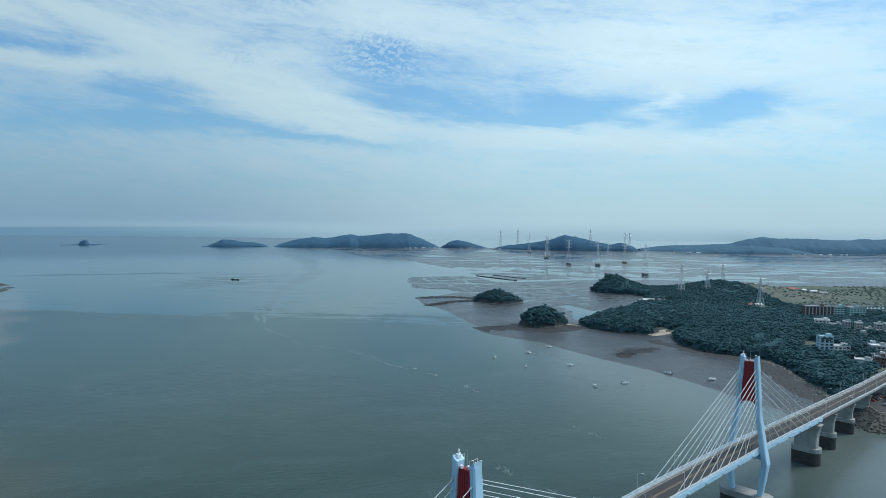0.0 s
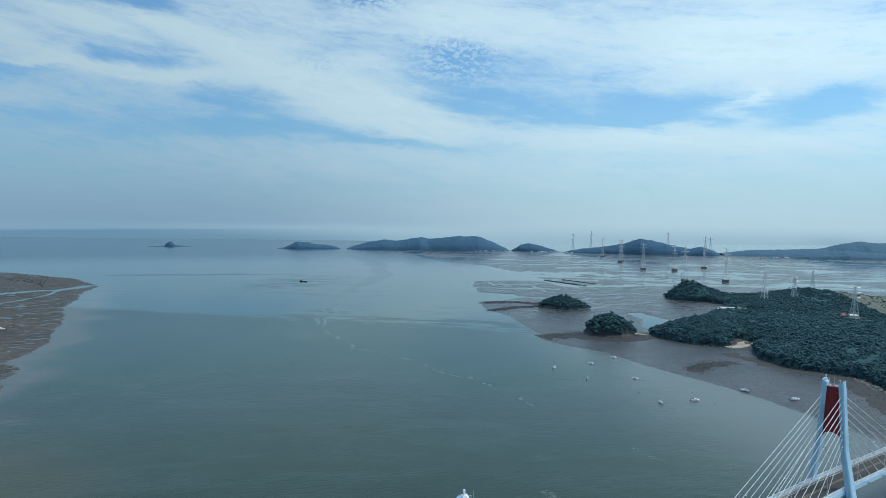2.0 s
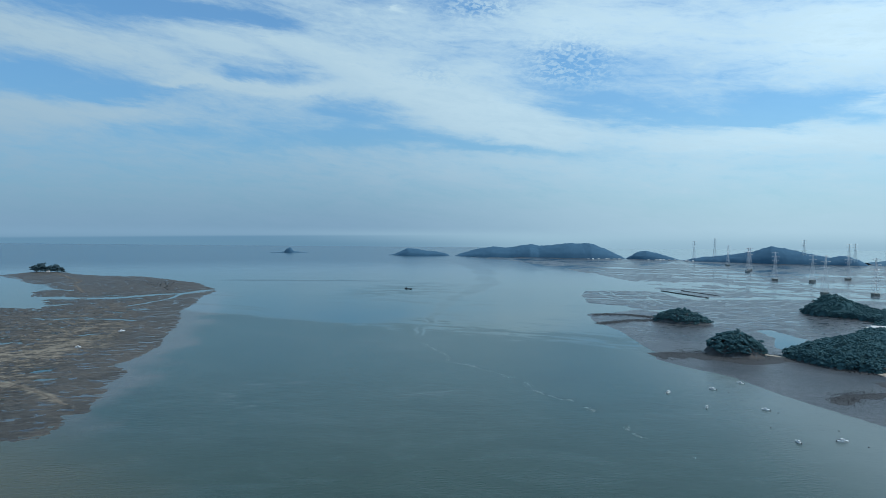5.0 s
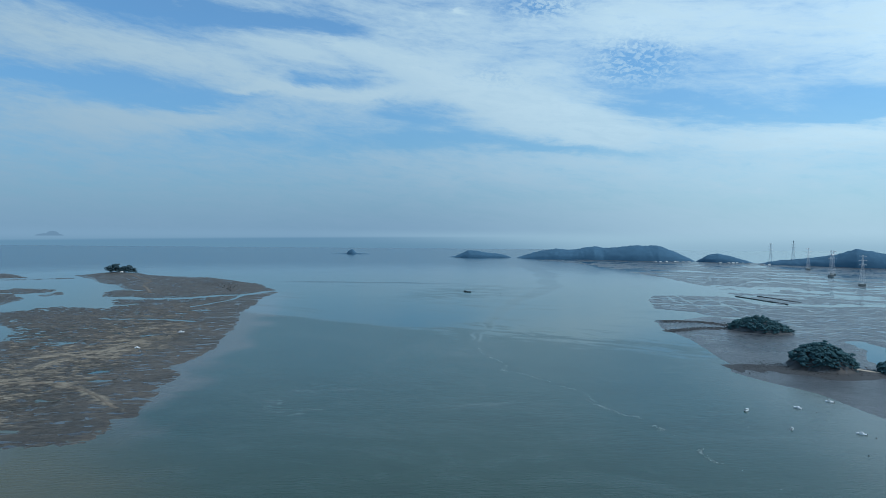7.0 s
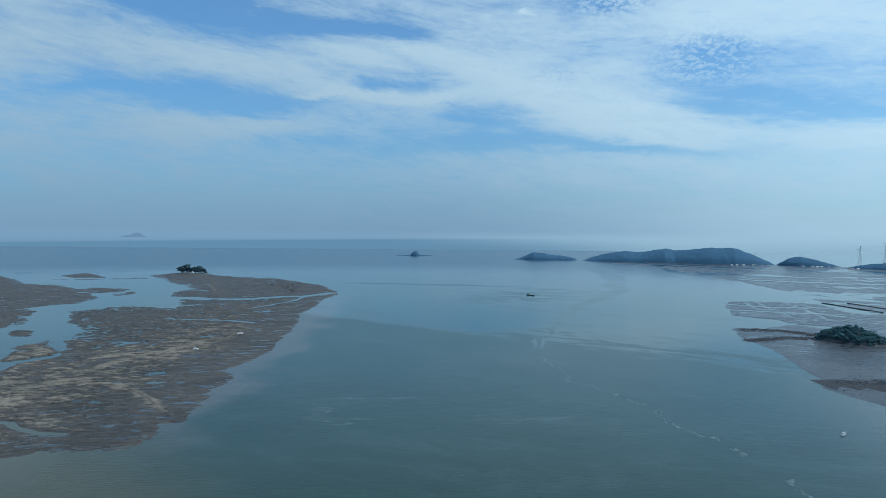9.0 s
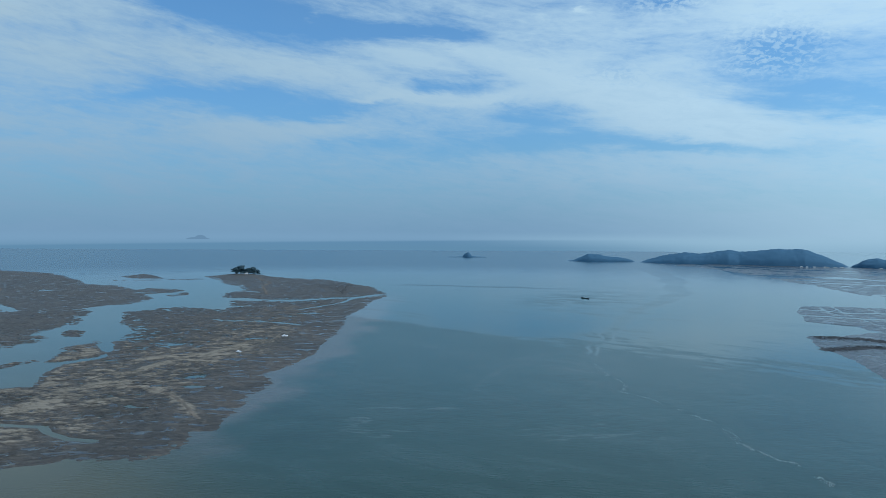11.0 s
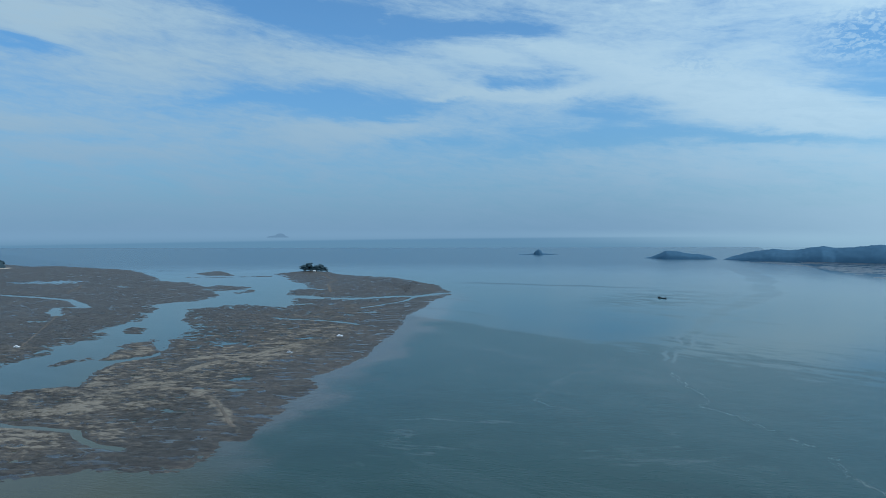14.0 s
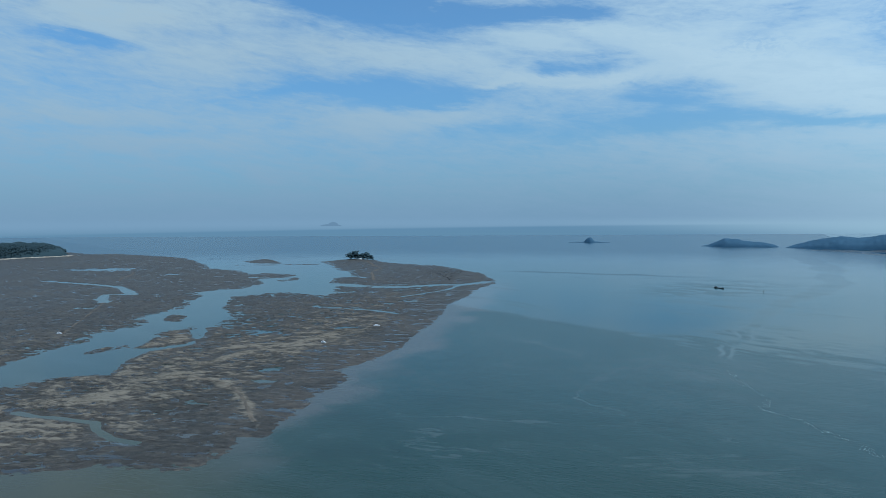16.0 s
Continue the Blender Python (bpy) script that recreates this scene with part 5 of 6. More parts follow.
def motor_boat(m, label, cabin=0.3, dark=False):
    boat = thing("motor_boat", m, label, "boat", "moored boats in the bay")
    bm = bmesh.new()
    rings = []
    for x, half, keel, top in ((-3.4, 1.05, -0.30, 0.75), (-1.5, 1.2, -0.40, 0.75), (0.8, 1.15, -0.38, 0.85), (2.4, 0.75, -0.25, 1.0), (3.3, 0.28, 0.05, 1.15), (3.7, 0.05, 0.55, 1.25)):
        rings.append([Vector((x, -half, top)), Vector((x, -half * 0.82, keel * 0.3)), Vector((x, 0, keel)), Vector((x, half * 0.82, keel * 0.3)), Vector((x, half, top)), Vector((x, half * 0.85, top - 0.06)), Vector((x, -half * 0.85, top - 0.06))])
    loft(bm, rings)
    hull = part("hull", bm, PAINT_WHITE, boat, "white glassfibre hull")
    bm = bmesh.new()
    loft(bm, [[Vector((x, -1.17 + k, z)), Vector((x, 1.17 - k, z)), Vector((x, 1.17 - k, z + 0.12)), Vector((x, -1.17 + k, z + 0.12))] for x, k, z in ((-3.42, 0.10, 0.42), (0.8, 0.0, 0.5), (2.2, 0.32, 0.62))])
    part("rubbing_strake", bm, DARK, hull)
    bm = bmesh.new()
    loft(bm, [[Vector((cabin - 1.3, -y, z)), Vector((cabin + 1.2 - s, -y, z)), Vector((cabin + 1.2 - s, y, z)), Vector((cabin - 1.3, y, z))] for z, y, s in ((0.7, 0.85, 0.0), (1.25, 0.8, 0.15), (1.9, 0.68, 0.6))])
    house = part("cabin", bm, PAINT_WHITE, boat)
    for side in (-1, 1):
        bm = bmesh.new()
        box(bm, cabin - 1.0, cabin + 0.4, side * 0.80 - 0.05, side * 0.80 + 0.05, 1.3, 1.65)
        part("window", bm, DARK, house, "dark window")
    bm = bmesh.new()
    loft(bm, [[Vector((cabin + 1.06 - k, -0.6, z)), Vector((cabin + 1.12 - k, -0.6, z)), Vector((cabin + 1.12 - k, 0.6, z)), Vector((cabin + 1.06 - k, 0.6, z))] for z, k in ((1.28, 0.0), (1.8, 0.40))])
    part("windscreen", bm, DARK, house, "dark windscreen")
    bm = bmesh.new()
    box(bm, -3.9, -3.4, -0.28, 0.28, 0.2, 1.25, 0.08)
    part("outboard_motor", bm, DARK, boat, "black outboard motor")
    bm = bmesh.new()
    for x, y in ((1.4, 0.85), (2.6, 0.5), (1.4, -0.85), (2.6, -0.5)):
        rod(bm, (x, y, 0.9), (x, y, 1.5), 0.03, 4)
    for side in (-1, 1):
        rod(bm, (1.4, side * 0.85, 1.5), (2.6, side * 0.5, 1.55), 0.03, 4)
        rod(bm, (2.6, side * 0.5, 1.55), (3.5, 0, 1.6), 0.03, 4)
    part("bow_rail", bm, GALV, boat)
    if dark:
        bm = bmesh.new()
        box(bm, cabin - 3.0, cabin - 1.35, -0.75, 0.75, 1.55, 1.72, 0.08)
        for x in (cabin - 2.9, cabin - 1.5):
            for y in (-0.7, 0.7):
                rod(bm, (x, y, 0.7), (x, y, 1.6), 0.03, 4)
        part("awning", bm, DARK, boat, "black canvas awning")
    return boat


BOATS = [(58, 697, 60, 0.95, True), (99, 723, 150, 1.0, False), (87, 655, 80, 0.9, True), (128, 757, 155, 1.0, False), (134, 662, 165, 0.95, False), (140, 578, 110, 0.95, True), (171, 590, 15, 1.15, True)]
for x, y, turn, size, dark in BOATS:
    motor_boat(pose(x, y, 0.0, 0, 0, turn) @ Matrix.Scale(size, 4), "small white motor boat moored on calm water" + (" with a black awning" if dark else ""), 0.3, dark)
for x, y, turn, lean, size in ((225, 629, 150, 7, 1.1), (257, 603, 10, -6, 1.2)):
    motor_boat(pose(x, y, float(east_height(np.array([x]), np.array([y]))[0]) + 0.25, lean, 0, turn) @ Matrix.Scale(size, 4), "white cabin boat lying aground on the grey mud", -0.3)
for x, y, turn, size in ((-667, 806, 40, 1.25), (-622, 689, 20, 1.0), (-916, 502, 30, 1.2)):
    motor_boat(pose(x, y, max(0.0, float(west_height(np.array([x]), np.array([y]))[0])) + 0.3, 4, 0, turn) @ Matrix.Scale(size, 4), "white boat stranded on the brown mudflat", 0.0)


def mooring_buoy(x, y):
    b = thing("buoy", pose(x, y, 0), "dark round mooring buoy floating on the water", "buoy", "mooring buoys")
    bm = bmesh.new()
    bmesh.ops.create_uvsphere(bm, u_segments=10, v_segments=6, radius=0.6)
    part("float", bm, DARK, b)
    bm = bmesh.new()
    rod(bm, (0, 0, 0.5), (0, 0, 1.1), 0.08, 5)
    part("ring_post", bm, GALV, b)


for x, y in ((142, 656), (128, 610), (185, 582), (176, 617), (112, 715), (-300, 1500)):
    mooring_buoy(x, y)

# a work barge out in the strait, with a beacon post beyond
barge = thing("work_barge", pose(-505, 1555, 0, 0, 0, -20), "dark low work barge lying in the strait", "barge")
bm = bmesh.new()
loft(bm, [[Vector((x, -w, -1)), Vector((x, w, -1)), Vector((x, w, t)), Vector((x, -w, t))] for x, w, t in ((-10, 1.8, 2.0), (-8, 2.6, 1.6), (7, 2.8, 1.5), (11, 1.2, 2.2))])
part("hull", bm, DARK, barge)
bm = bmesh.new()
box(bm, -8, -5, -1.6, 1.6, 1.55, 3.0, 0.3)
part("deckhouse", bm, ROCK, barge)
post = thing("beacon_post", pose(-417, 1540, 0), "thin dark beacon post standing in the sea", "beacon")
bm = bmesh.new()
rod(bm, (0, 0, -3), (0, 0, 1.6), 0.35, 6)
part("pole", bm, DARK, post)
bm = bmesh.new()
rod(bm, (0, 0, 1.4), (0, 0, 3.2), 0.9, 6, 0.2)
part("topmark", bm, DARK, post)

# ---- power line pylons ----


def lattice_tower(x, y, z, high, base, mat, turn, label, arms=3, piled=0.0):
    t = thing("power_pylon", pose(x, y, z, 0, 0, turn), label, "pylon", "power line pylons")
    half = lambda h: base * (1 - h) ** 1.5 + 1.0
    for sx, sy in ((-1, -1), (1, -1), (1, 1), (-1, 1)):
        bm = bmesh.new()
        rings = []
        for k in range(7):
            a = k / 6
            e = (0.22 if piled else 0.30) * (1 - 0.4 * a)
            rings.append([(sx * half(a) + p, sy * half(a) + q, a * high) for p, q in ((-e, -e), (e, -e), (e, e), (-e, e))])
        loft(bm, rings)
        part("leg", bm, mat, t)
    bm = bmesh.new()
    for k in range(9):
        a, b = 1 - (1 - k / 9) ** 1.2, 1 - (1 - (k + 1) / 9) ** 1.2
        p, q = half(a), half(b)
        for (ax, ay), (bx, by) in (((-1, -1), (1, -1)), ((1, -1), (1, 1)), ((1, 1), (-1, 1)), ((-1, 1), (-1, -1))):
            rod(bm, (ax * p, ay * p, a * high), (bx * q, by * q, b * high), 0.12 if piled else 0.16, 4)
            rod(bm, (bx * p, by * p, a * high), (ax * q, ay * q, b * high), 0.12 if piled else 0.16, 4)
    tagged(part("bracing", bm, mat, t), kind="stuff")
    for i in range(arms):
        h = high * (0.97 - i * 0.15)
        w = base * 0.9 + 5.0 + (1.8 if i == 1 else 0)
        for side in (-1, 1):
            bm = bmesh.new()
            rod(bm, (side * 0.8, 0, h - 2.2), (side * w, 0, h), 0.26, 4)
            rod(bm, (side * 0.8, 0, h + 0.4), (side * w, 0, h), 0.26, 4)
            arm = part("cross_arm", bm, mat, t)
            bm = bmesh.new()
            rod(bm, (side * w, 0, h), (side * w, 0, h - 3), 0.2, 5)
            part("insulator", bm, GALV, arm)
    if piled:
        b = base + 0.4
        for ix in range(-2, 3):
            for iy in range(-2, 3):
                bm = bmesh.new()
                rod(bm, (ix * b / 2, iy * b / 2, -piled - 4), (ix * b / 2, iy * b / 2, -2), 0.9, 6)
                part("pile", bm, CONCRETE, t)
        bm = bmesh.new()
        box(bm, -b - 1, b + 1, -b - 1, b + 1, -2, 0, 0, 0.3)
        part("platform", bm, CONCRETE, t, "concrete platform on piles")
    return t


for x, y, z, high, base, mat, turn in ((473, 1265, 12, 60, 4.6, GALV_RED, 20), (527, 1270, 16, 42, 4.2, GALV, 10), (623, 1419, 22, 54, 4.2, GALV, 10), (544, 1092, 14, 52, 4.4, GALV, 10)):
    z = float(land_height(np.array([x * 1.0]), np.array([y * 1.0]))[1][0])
    lattice_tower(x, y, z - 0.3, high, base, mat, turn, "steel lattice power pylon rising from the pine wood" if mat == GALV else "red and white lattice power pylon in the wood")
for x, y, high in ((461, 1783, 88), (569, 1795, 82), (435, 2209, 80), (532, 2194, 74), (421, 2602, 82), (441, 2685, 80), (406, 3003, 80), (660, 2320, 70)):
    lattice_tower(x, y, 7.0, high, 5.6, GALV_RED, 15, "tall red and white power pylon on a piled platform", 3, 7.0)
for x, y, z, high in ((305, 3380, 10, 88), (395, 3370, 20, 92), (760, 3300, 40, 70), (930, 3270, 15, 80), (955, 3275, 15, 80)):
    lattice_tower(x, y, z, high, 6.0, GALV, 15, "grey power pylon on a distant wooded hill")

# ---- the town by the bridge ----


def town_z(x, y):
    return float(land_height(np.array([x * 1.0]), np.array([y * 1.0]))[1][0])


def building(name, x, y, turn, wide, deep, storeys, wall, roof, label, cols=5, band=None, hut=True, glass=DARK, sides=True):
    z = town_z(x, y)
    h = storeys * 3.1 + 0.6
    b = thing(name, pose(x, y, z - 0.5, 0, 0, turn), label, "building")
    bm = bmesh.new()
    box(bm, -wide / 2, wide / 2, -deep / 2, deep / 2, 0, h, 0, 0.05)
    body = part("wall", bm, wall, b)
    bm = bmesh.new()
    box(bm, -wide / 2 - 0.3, wide / 2 + 0.3, -deep / 2 - 0.3, deep / 2 + 0.3, h, h + 0.35)
    for ax, bx, ay, by in ((-wide / 2 - 0.3, wide / 2 + 0.3, -deep / 2 - 0.3, -deep / 2), (-wide / 2 - 0.3, wide / 2 + 0.3, deep / 2, deep / 2 + 0.3), (-wide / 2 - 0.3, -wide / 2, -deep / 2, deep / 2), (wide / 2, wide / 2 + 0.3, -deep / 2, deep / 2)):
        box(bm, ax, bx, ay, by, h + 0.35, h + 1.1)
    part("roof", bm, roof, b)
    if hut:
        bm = bmesh.new()
        box(bm, wide * 0.1, wide * 0.1 + min(5, wide * 0.35), -1.5, min(2.5, deep * 0.4), h + 0.36, h + 3.0, 0, 0.05)
        part("stair_tower", bm, wall, b)
    pitch = wide / cols
    for f in range(storeys):
        z0 = 1.2 + f * 3.1
        for c in range(cols):
            cx = -wide / 2 + pitch * (c + 0.5)
            ww = pitch * 0.30
            for sy in (-1, 1) if sides else (-1,):
                bm = bmesh.new()
                yy = sy * deep / 2
                box(bm, cx - ww, cx + ww, yy - 0.06, yy + 0.06, z0, z0 + 1.6)
                win = part("window", bm, glass, b)
        for c in range(max(1, int(deep / 5))):
            cy = -deep / 2 + deep / max(1, int(deep / 5)) * (c + 0.5)
            for sx in (-1, 1):
                bm = bmesh.new()
                box(bm, sx * wide / 2 - 0.06, sx * wide / 2 + 0.06, cy - 0.8, cy + 0.8, z0, z0 + 1.5)
                part("window", bm, glass, b)
    if band:
        for c in range(cols + 1):
            cx = -wide / 2 + pitch * c
            bm = bmesh.new()
            box(bm, cx - pitch * 0.13, cx + pitch * 0.13, -deep / 2 - 0.25, -deep / 2 - 0.01, 0, h)
            part("pilaster", bm, band, b, "pale vertical pier")
    return b


building("apartment_block", 552, 938, -4, 40, 14, 6, WALL_BRICK, ROOF_GREY, "brown brick apartment block with pale vertical piers", 8, WALL_GREY)
building("apartment_block", 583, 940, -4, 17, 14, 6, WALL_MINT, ROOF_GREY, "mint green apartment block with rows of windows", 4)
building("apartment_block", 604, 936, 10, 25, 16, 6, WALL_MINT, ROOF_GREY, "mint green apartment block at an angle to its neighbour", 5)
hotel = building("hotel", 402, 668, -4, 13.5, 9, 6, WALL_SKY, WALL_SKY, "tall sky blue guest house with green gables", 3)
bm = bmesh.new()
for i in range(2):
    x0 = -3 + i * 5.5
    loft(bm, [[Vector((x0 - 2.6, y, 17.5)), Vector((x0 + 2.6, y, 17.5)), Vector((x0, y, 20.0))] for y in (-5.3, -4.6)])
part("gable", bm, BUSH, hotel, "green gable ornament")
bm = bmesh.new()
box(bm, -5.5, -2.5, -4.66, -4.54, 15.4, 16.6)
box(bm, -1, 4, -4.66, -4.54, 15.4, 16.6)
part("sign", bm, DARK, hotel, "dark sign that cannot be read")
building("guest_house", 496, 832, -24, 17, 12, 3, WALL_WHITE, WALL_WHITE, "white flat-roofed guest house", 4)
building("guest_house", 505, 818, -24, 14, 8, 2, WALL_GREY, WALL_WHITE, "grey two-storey house with a pale roof", 4)
for x, y, st in ((508, 800, 4), (519, 794, 4), (533, 796, 2), (545, 796, 4), (559, 800, 4), (572, 806, 3)):
    building("villa", x, y, -10, 6.5, 8, st, WALL_GREY, WALL_WHITE, "narrow grey villa with a white roof terrace", 2)
building("house", 524, 772, -10, 24, 9, 2, WALL_GREY, WALL_WHITE, "long low grey house with white eaves", 5)
building("house", 497, 757, -8, 14, 10, 2, WALL_GREY, ROOF_GREY, "dark grey house with a pitched look and flat roof", 3)
building("house", 424, 677, -6, 16, 10, 2, WALL_WHITE, WALL_WHITE, "white two-storey house with a stair tower", 4)
building("house", 463, 674, -14, 17, 13, 3, WALL_GREY, WALL_WHITE, "grey house with a pale flat roof", 4)
building("house", 410, 618, -30, 14, 10, 2, WALL_GREY, WALL_WHITE, "grey row of shops beside the bridge road", 4)
building("house", 425, 616, -30, 9, 9, 3, WALL_BRICK, ROOF_GREY, "narrow brown shop house beside the bridge road", 2)
building("house", 440, 640, -30, 12, 9, 2, WALL_WHITE, ROOF_GREY, "white shop house with a grey roof", 3)
building("house", 470, 700, -20, 14, 10, 2, WALL_WHITE, ROOF_BLUE, "white house with a blue roof", 3)
building("house", 508, 715, -20, 16, 10, 2, WALL_GREY, ROOF_GREY, "low grey house with a flat roof", 4)
building("house", 590, 780, -15, 20, 12, 3, WALL_WHITE, ROOF_GREY, "white house among trees", 5)
building("house", 620, 820, -15, 18, 12, 3, WALL_GREY, ROOF_RED, "grey house with a red roof", 4)


def cottage(x, y, turn, wide, deep, roof, label, z=None):
    """A pitched-roof house."""
    z = town_z(x, y) if z is None else z
    b = thing("cottage", pose(x, y, z - 0.4, 0, 0, turn), label, "house")
    bm = bmesh.new()
    box(bm, -wide / 2, wide / 2, -deep / 2, deep / 2, 0, 3.2)
    part("wall", bm, WALL_WHITE, b)
    bm = bmesh.new()
    loft(bm, [[Vector((x, -deep / 2 - 0.6, 3.2)), Vector((x, deep / 2 + 0.6, 3.2)), Vector((x, 0, 5.6))] for x in (-wide / 2 - 0.5, wide / 2 + 0.5)])
    part("roof", bm, roof, b)
    for c in (-0.28, 0.0, 0.28):
        bm = bmesh.new()
        box(bm, c * wide - 0.7, c * wide + 0.7, -deep / 2 - 0.05, -deep / 2 + 0.05, 0.9, 2.3)
        part("window", bm, DARK, b)
    return b


for x, y, turn, wide, deep, roof, label in (
        (738, 1352, 10, 16, 9, ROOF_RED, "cottage with a red roof on the meadow"), (752, 1362, -15, 14, 9, ROOF_RED, "cottage with a red roof on the meadow"), (760, 1345, 25, 12, 8, WALL_WHITE, "white farm shed on the meadow"),
        (768, 1322, 0, 14, 8, WALL_WHITE, "white farm shed on the meadow"), (775, 1300, 0, 16, 8, ROOF_GREY, "grey farm shed on the meadow"), (447, 1392, 10, 16, 9, WALL_WHITE, "pale house at the edge of the wood"), (470, 1385, -10, 18, 9, ROOF_GREY, "grey-roofed house at the edge of the wood"),
        (490, 1395, 0, 14, 8, ROOF_RED, "house with a faded red roof"), (385, 1190, -5, 22, 9, WALL_WHITE, "long white house showing above the trees"), (408, 1192, 15, 14, 9, ROOF_GREY, "grey-roofed house above the trees"), (372, 1192, 0, 10, 8, WALL_WHITE, "small white house above the trees"),
        (536, 1122, 0, 16, 9, ROOF_RED, "house with a pink roof in the wood"), (556, 1122, 12, 14, 9, WALL_WHITE, "white house in the wood"), (480, 1165, -8, 18, 8, ROOF_GREY, "long grey shed in the wood"), (620, 1062, -8, 14, 9, ROOF_BLUE, "house with a bright blue roof"), (604, 1060, 10, 14, 9, WALL_WHITE, "white house in a clearing")):
    cottage(x, y, turn, wide, deep, roof, label)

g = rand(271)
for x0, y0, x1, y1, n in ((-210, 3325, -20, 3395, 7), (90, 3410, 235, 3395, 6), (1120, 3160, 1260, 3115, 7), (1650, 3050, 1950, 3060, 9), (255, 3330, 300, 3320, 3)):
    for i in range(n):
        t = (i + g.uniform(0.1, 0.9)) / n
        cottage(x0 + (x1 - x0) * t, y0 + (y1 - y0) * t + g.uniform(-12, 6), g.uniform(-30, 30), g.uniform(7, 13), 8, [WALL_WHITE, WALL_GREY, ROOF_GREY][int(g.integers(3))], "pale house at the foot of a distant wooded hill", 0.3)

# the dyke with its row of sluice posts
bm = bmesh.new()
box(bm, 0, 420, -3, 3, 0, 3.2, 0.8)
dyke = thing("sea_dyke", pose(650, 1117, town_z(700, 1117) - 0.6, 0, 0, 3), "long grey sea dyke with evenly spaced sluice posts", "dyke")
part("wall", bm, CONCRETE, dyke)
for i in range(60):
    bm = bmesh.new()
    box(bm, 3 + i * 7.0, 5.2 + i * 7.0, -1.6, 1.6, 3.2, 6.4, 0, 0.1)
    part("post", bm, CONCRETE, dyke)
pond = disc("water", 735, 1102, town_z(735, 1102) + 1.4, (14, 32), WATER, 32)
pond.scale, pond.location = (1.9, 0.45, 1), (735 - 735 * 1.9, 1096 - 1102 * 0.45, 0)
tagged(pond, "still pale pond behind the sea dyke", "pond", kind="structure")

# ---- cars, lamps ----
CAR_PAINT = {"white": plain("car_white", (0.72, 0.73, 0.74), 0.3), "black": plain("car_black", (0.03, 0.03, 0.035), 0.3), "red": plain("car_red", (0.38, 0.03, 0.03), 0.3), "silver": plain("car_silver", (0.42, 0.44, 0.46), 0.3, 0.5), "blue": plain("car_blue", (0.05, 0.12, 0.32), 0.3)}


def car(m, paint, place):
    c = thing("car", m, paint + " passenger car " + place, "car", "cars")
    bm = bmesh.new()
    loft(bm, [[Vector((x, -w, z0)), Vector((x, w, z0)), Vector((x, w, z1)), Vector((x, w * 0.9, z2)), Vector((x, -w * 0.9, z2)), Vector((x, -w, z1))] for x, w, z0, z1, z2 in ((-2.2, 0.78, 0.4, 0.7, 0.85), (-1.9, 0.88, 0.3, 0.75, 0.95), (1.2, 0.9, 0.3, 0.75, 0.92), (1.9, 0.86, 0.3, 0.68, 0.8), (2.2, 0.75, 0.38, 0.6, 0.68))])
    body = part("body", bm, CAR_PAINT[paint], c)
    bm = bmesh.new()
    loft(bm, [[Vector((x0, -w, z)), Vector((x1, -w, z)), Vector((x1, w, z)), Vector((x0, w, z))] for z, x0, x1, w in ((0.9, -1.7, 1.1, 0.8), (1.38, -1.2, 0.35, 0.66))])
    cabin = part("windows", bm, DARK, c, "dark glass")
    bm = bmesh.new()
    box(bm, -1.22, 0.36, -0.67, 0.67, 1.38, 1.46, 0.04)
    part("roof", bm, CAR_PAINT[paint], c)
    for x in (-1.35, 1.35):
        for y in (-0.8, 0.8):
            bm = bmesh.new()
            rod(bm, (x, y - 0.1, 0.32), (x, y + 0.1, 0.32), 0.32, 12)
            wheel = part("wheel", bm, DARK, c)
    return c


def on_deck(s, off, back=False):
    p = at(s, off, deck_z(s) + 0.03)
    q = at(s + 4, off, deck_z(s + 4) + 0.03)
    d = (q - p).normalized() * (-1 if back else 1)
    return Matrix.Translation(p) @ d.to_track_quat("X", "Z").to_matrix().to_4x4()


for s, off, paint in ((-37, -2.0, "black"), (190, 2.0, "white"), (330, -2.0, "silver"), (-180, 2.0, "white"), (430, 2.0, "red")):
    car(on_deck(s, off, off < 0), paint, "driving over the bridge")

# car park behind the rubble bank
g = rand(241)
PARK = [(326, 470), (350, 462), (392, 500), (372, 525), (336, 512)]
bm = bmesh.new()
loft(bm, [[Vector((358 + (x - 358) * k, 494 + (y - 494) * k, z)) for x, y in PARK] for z, k in ((0.5, 1.55), (6.0, 1.3), (11.0, 1.06))])
tagged(part("embankment", bm, RUBBLE, None, "brown rubble embankment beside the bridge"), category="embankment", kind="structure")
stones("shore_rock", np.concatenate([[[358 + (x - 358) * k + 0, 494 + (y - 494) * k, z, r, r * 0.7]] for x, y, k, z, r in [(PARK[i][0] + (PARK[(i + 1) % 5][0] - PARK[i][0]) * t, PARK[i][1] + (PARK[(i + 1) % 5][1] - PARK[i][1]) * t, 1.06 + 0.49 * (1 - q) + 0.0, 0.8 + 10.0 * q, 0.5 + 0.7 * ((i * 7 + j * 13) % 10) / 10) for i in range(5) for j, (t, q) in enumerate(zip(rand(251 + i).uniform(0, 1, 160), rand(261 + i).uniform(0, 1, 160)))]]), RUBBLE, "boulders on the rubble embankment", 262)
bm = bmesh.new()
loft(bm, [[Vector((x, y, z)) for x, y in PARK] for z in (10.9, 11.2)])
tagged(part("car_park", bm, ASPHALT, None, "raised asphalt car park behind a rubble bank"), category="car park", kind="structure")
for i in range(30):
    r, k = divmod(i, 10)
    x, y = 341 + k * 4.4 + r * 2 - r * 3.0, 474 + k * 3.2 + r * 12.0
    if inside(np.array([x]), np.array([y]), PARK)[0] > 1.5:
        car(pose(x, y, 11.22, 0, 0, 125 + g.uniform(-4, 4)), g.choice(["white", "white", "silver", "black", "red", "blue"]), "parked beside the bridge")


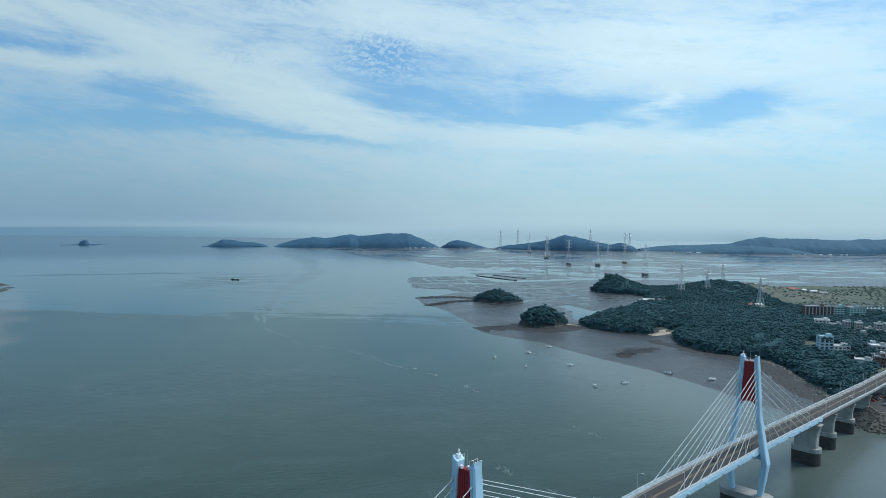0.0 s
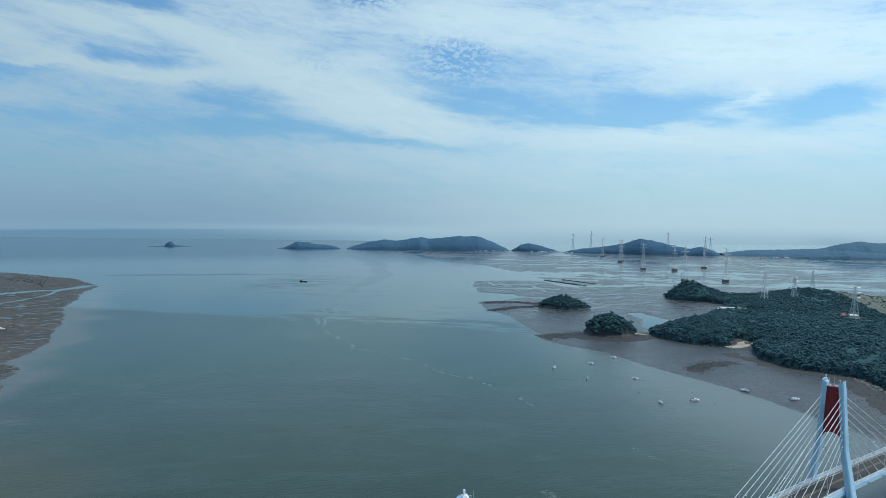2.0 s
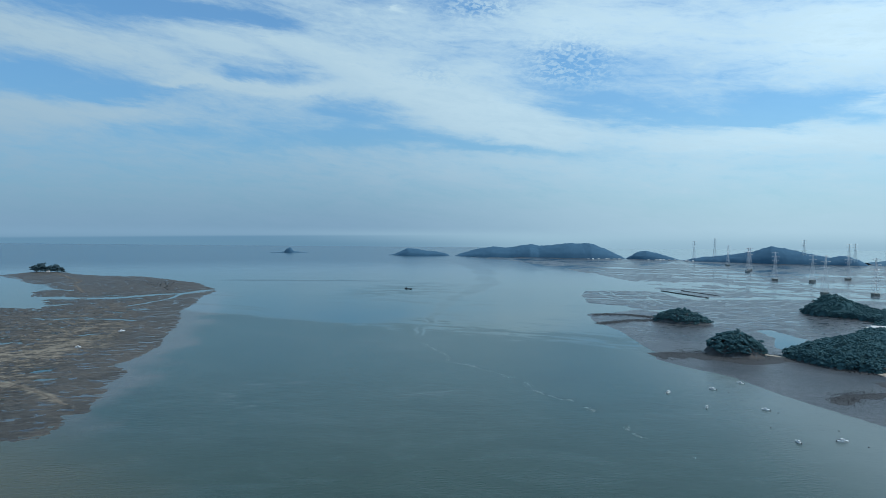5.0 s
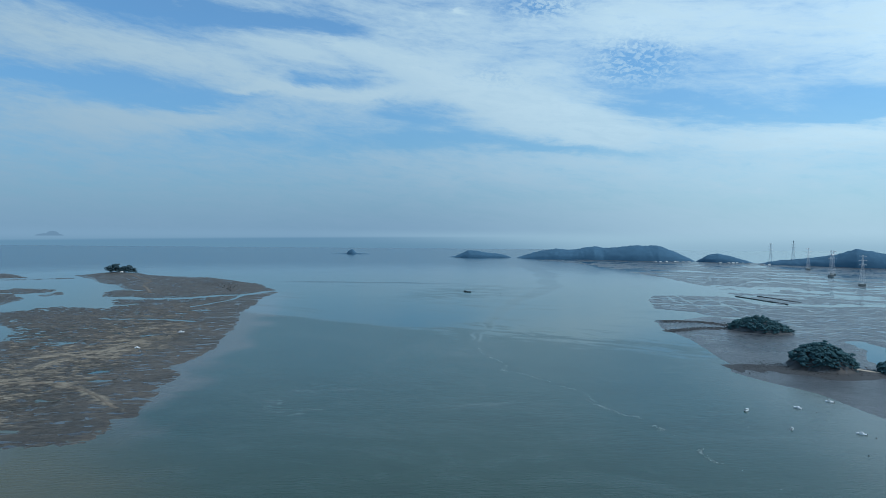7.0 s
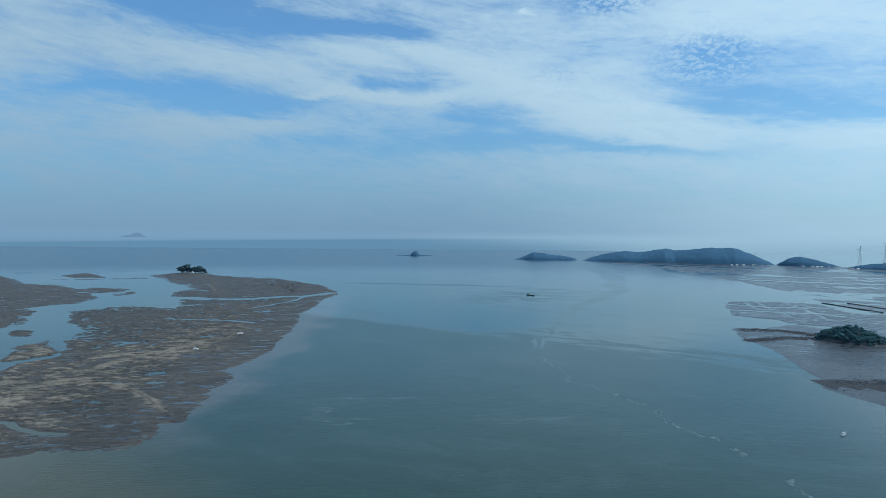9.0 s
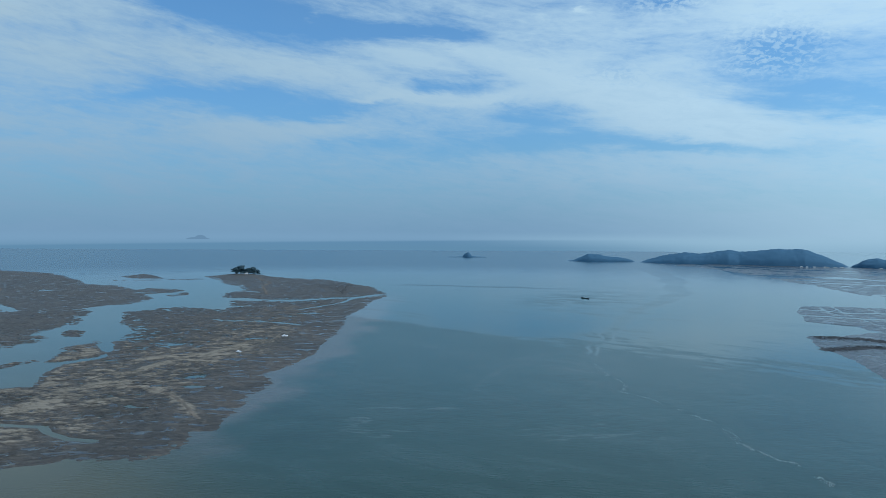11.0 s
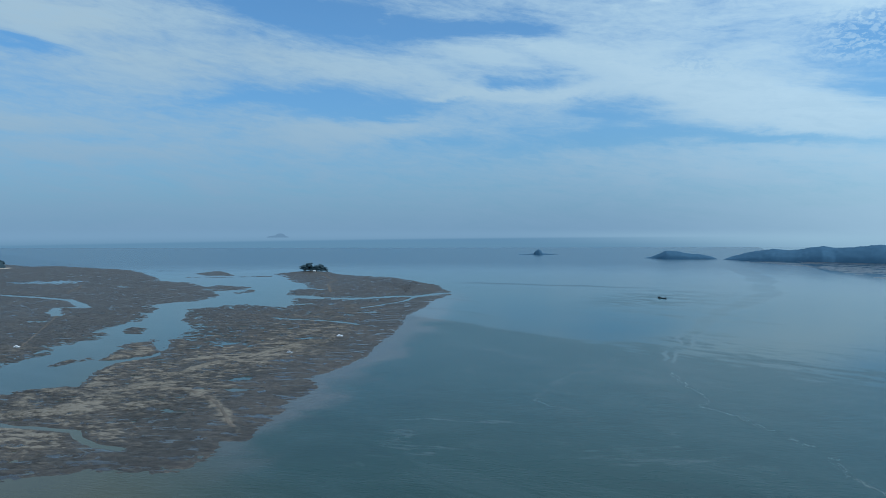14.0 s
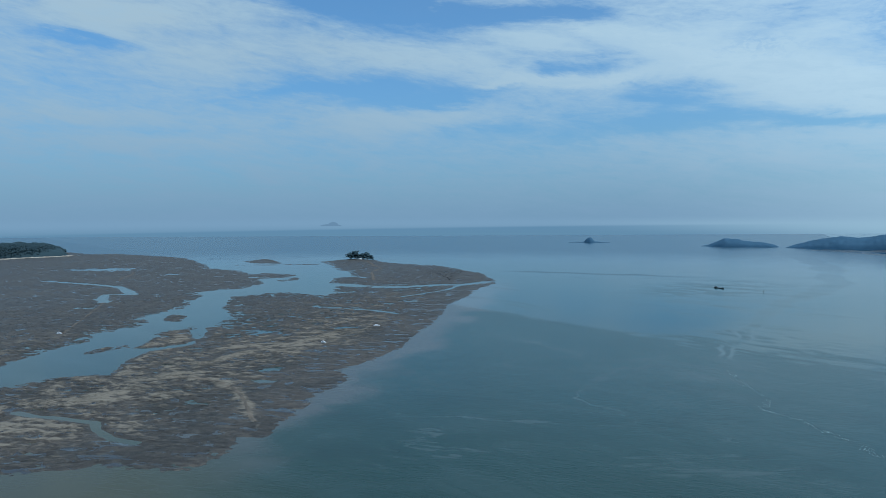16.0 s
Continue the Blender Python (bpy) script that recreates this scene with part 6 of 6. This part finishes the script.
def street_lamp():
    t = thing("street_lamp", Matrix.Identity(4), "tall galvanised street lamp on the bridge railing", "street lamp", "street lamps along the bridge")
    bm = bmesh.new()
    rod(bm, (0, 0, 0), (0, 0, 8.5), 0.13, 6, 0.09)
    part("pole", bm, GALV, t)
    bm = bmesh.new()
    rod(bm, (0, 0, 8.4), (0, -2.2, 8.9), 0.08, 5)
    arm = part("arm", bm, GALV, t)
    bm = bmesh.new()
    box(bm, -0.2, 0.2, -3.0, -2.1, 8.82, 9.0, 0.05)
    part("lamp_head", bm, STEEL_WHITE, arm)
    return t


lamp = None
for i, s in enumerate(range(-300, 540, 33)):
    for side in (-1, 1):
        d = Vector((UX, UY, 0))
        turn = math.degrees(math.atan2(UY, UX)) + (180 if side < 0 else 0)
        m = Matrix.Translation(at(s + (16 if side > 0 else 0), side * 6.4, deck_z(s + (16 if side > 0 else 0)) + 0.2)) @ pose(0, 0, 0, 0, 0, turn + 180)
        if lamp is None:
            lamp = street_lamp()
            lamp.matrix_world = m
        else:
            copy_thing(lamp, m)

# road from the bridge into the town
ribbon("road", [(545, 714), (600, 768), (680, 840), (800, 930)], 7.0, 0.6, lambda x, y: land_height(x, y)[1] + 0.3, ASPHALT, "asphalt road leading from the bridge into the town")

# ---- single trees ----
BARK = plain("pine_bark", (0.10, 0.07, 0.05), 0.9, grain=1.0)


def pine(x, y, z, high, seed, label):
    g = rand(seed)
    t = thing("pine_tree", pose(x, y, z), label, "tree")
    bm = bmesh.new()
    top = Vector((g.uniform(-1, 1), g.uniform(-1, 1), high * 0.85))
    rod(bm, (0, 0, -0.5), (top.x * 0.4, top.y * 0.4, high * 0.45), 0.45, 8, 0.3)
    rod(bm, (top.x * 0.4, top.y * 0.4, high * 0.45), top, 0.3, 8, 0.1)
    tips = []
    for k in range(7):
        h = high * (0.12 + 0.10 * k)
        a = k * 2.4 + g.uniform(-0.4, 0.4)
        r = high * (0.42 - 0.035 * k)
        base = Vector((top.x * 0.4, top.y * 0.4, h))
        tip = base + Vector((r * math.cos(a), r * math.sin(a), high * 0.12))
        rod(bm, base, tip, 0.14, 5, 0.05)
        tips.append(tip)
    part("trunk", bm, BARK, t)
    spots = []
    for tip in tips + [top]:
        for _ in range(14):
            spots.append((tip.x + g.normal(0, high * 0.11), tip.y + g.normal(0, high * 0.11), tip.z + g.normal(0, high * 0.05), high * g.uniform(0.09, 0.17), high * g.uniform(0.07, 0.13)))
    crown = new("crown", crowns("crown", spots, HEAD_WOOD, 1, seed + 1))
    crown.parent = t
    return t


for i, (dx_, dy_, h) in enumerate(((-30, -6, 23), (-22, 4, 27), (-12, -3, 25), (-3, 5, 17), (10, -4, 20), (19, 3, 24), (28, -3, 22), (36, 2, 17))):
    x, y = -1711 + dx_ * 0.72, 1618 + dx_ * 0.65 + dy_
    pine(x, y, float(west_height(np.array([x]), np.array([y]))[0]), h, 300 + i * 7, "dark spreading pine on a sandy knoll")
cottage(-1702, 1612, 30, 9, 6, WALL_WHITE, "small white hut under the pines on the knoll", float(west_height(np.array([-1702.0]), np.array([1612.0]))[0]))
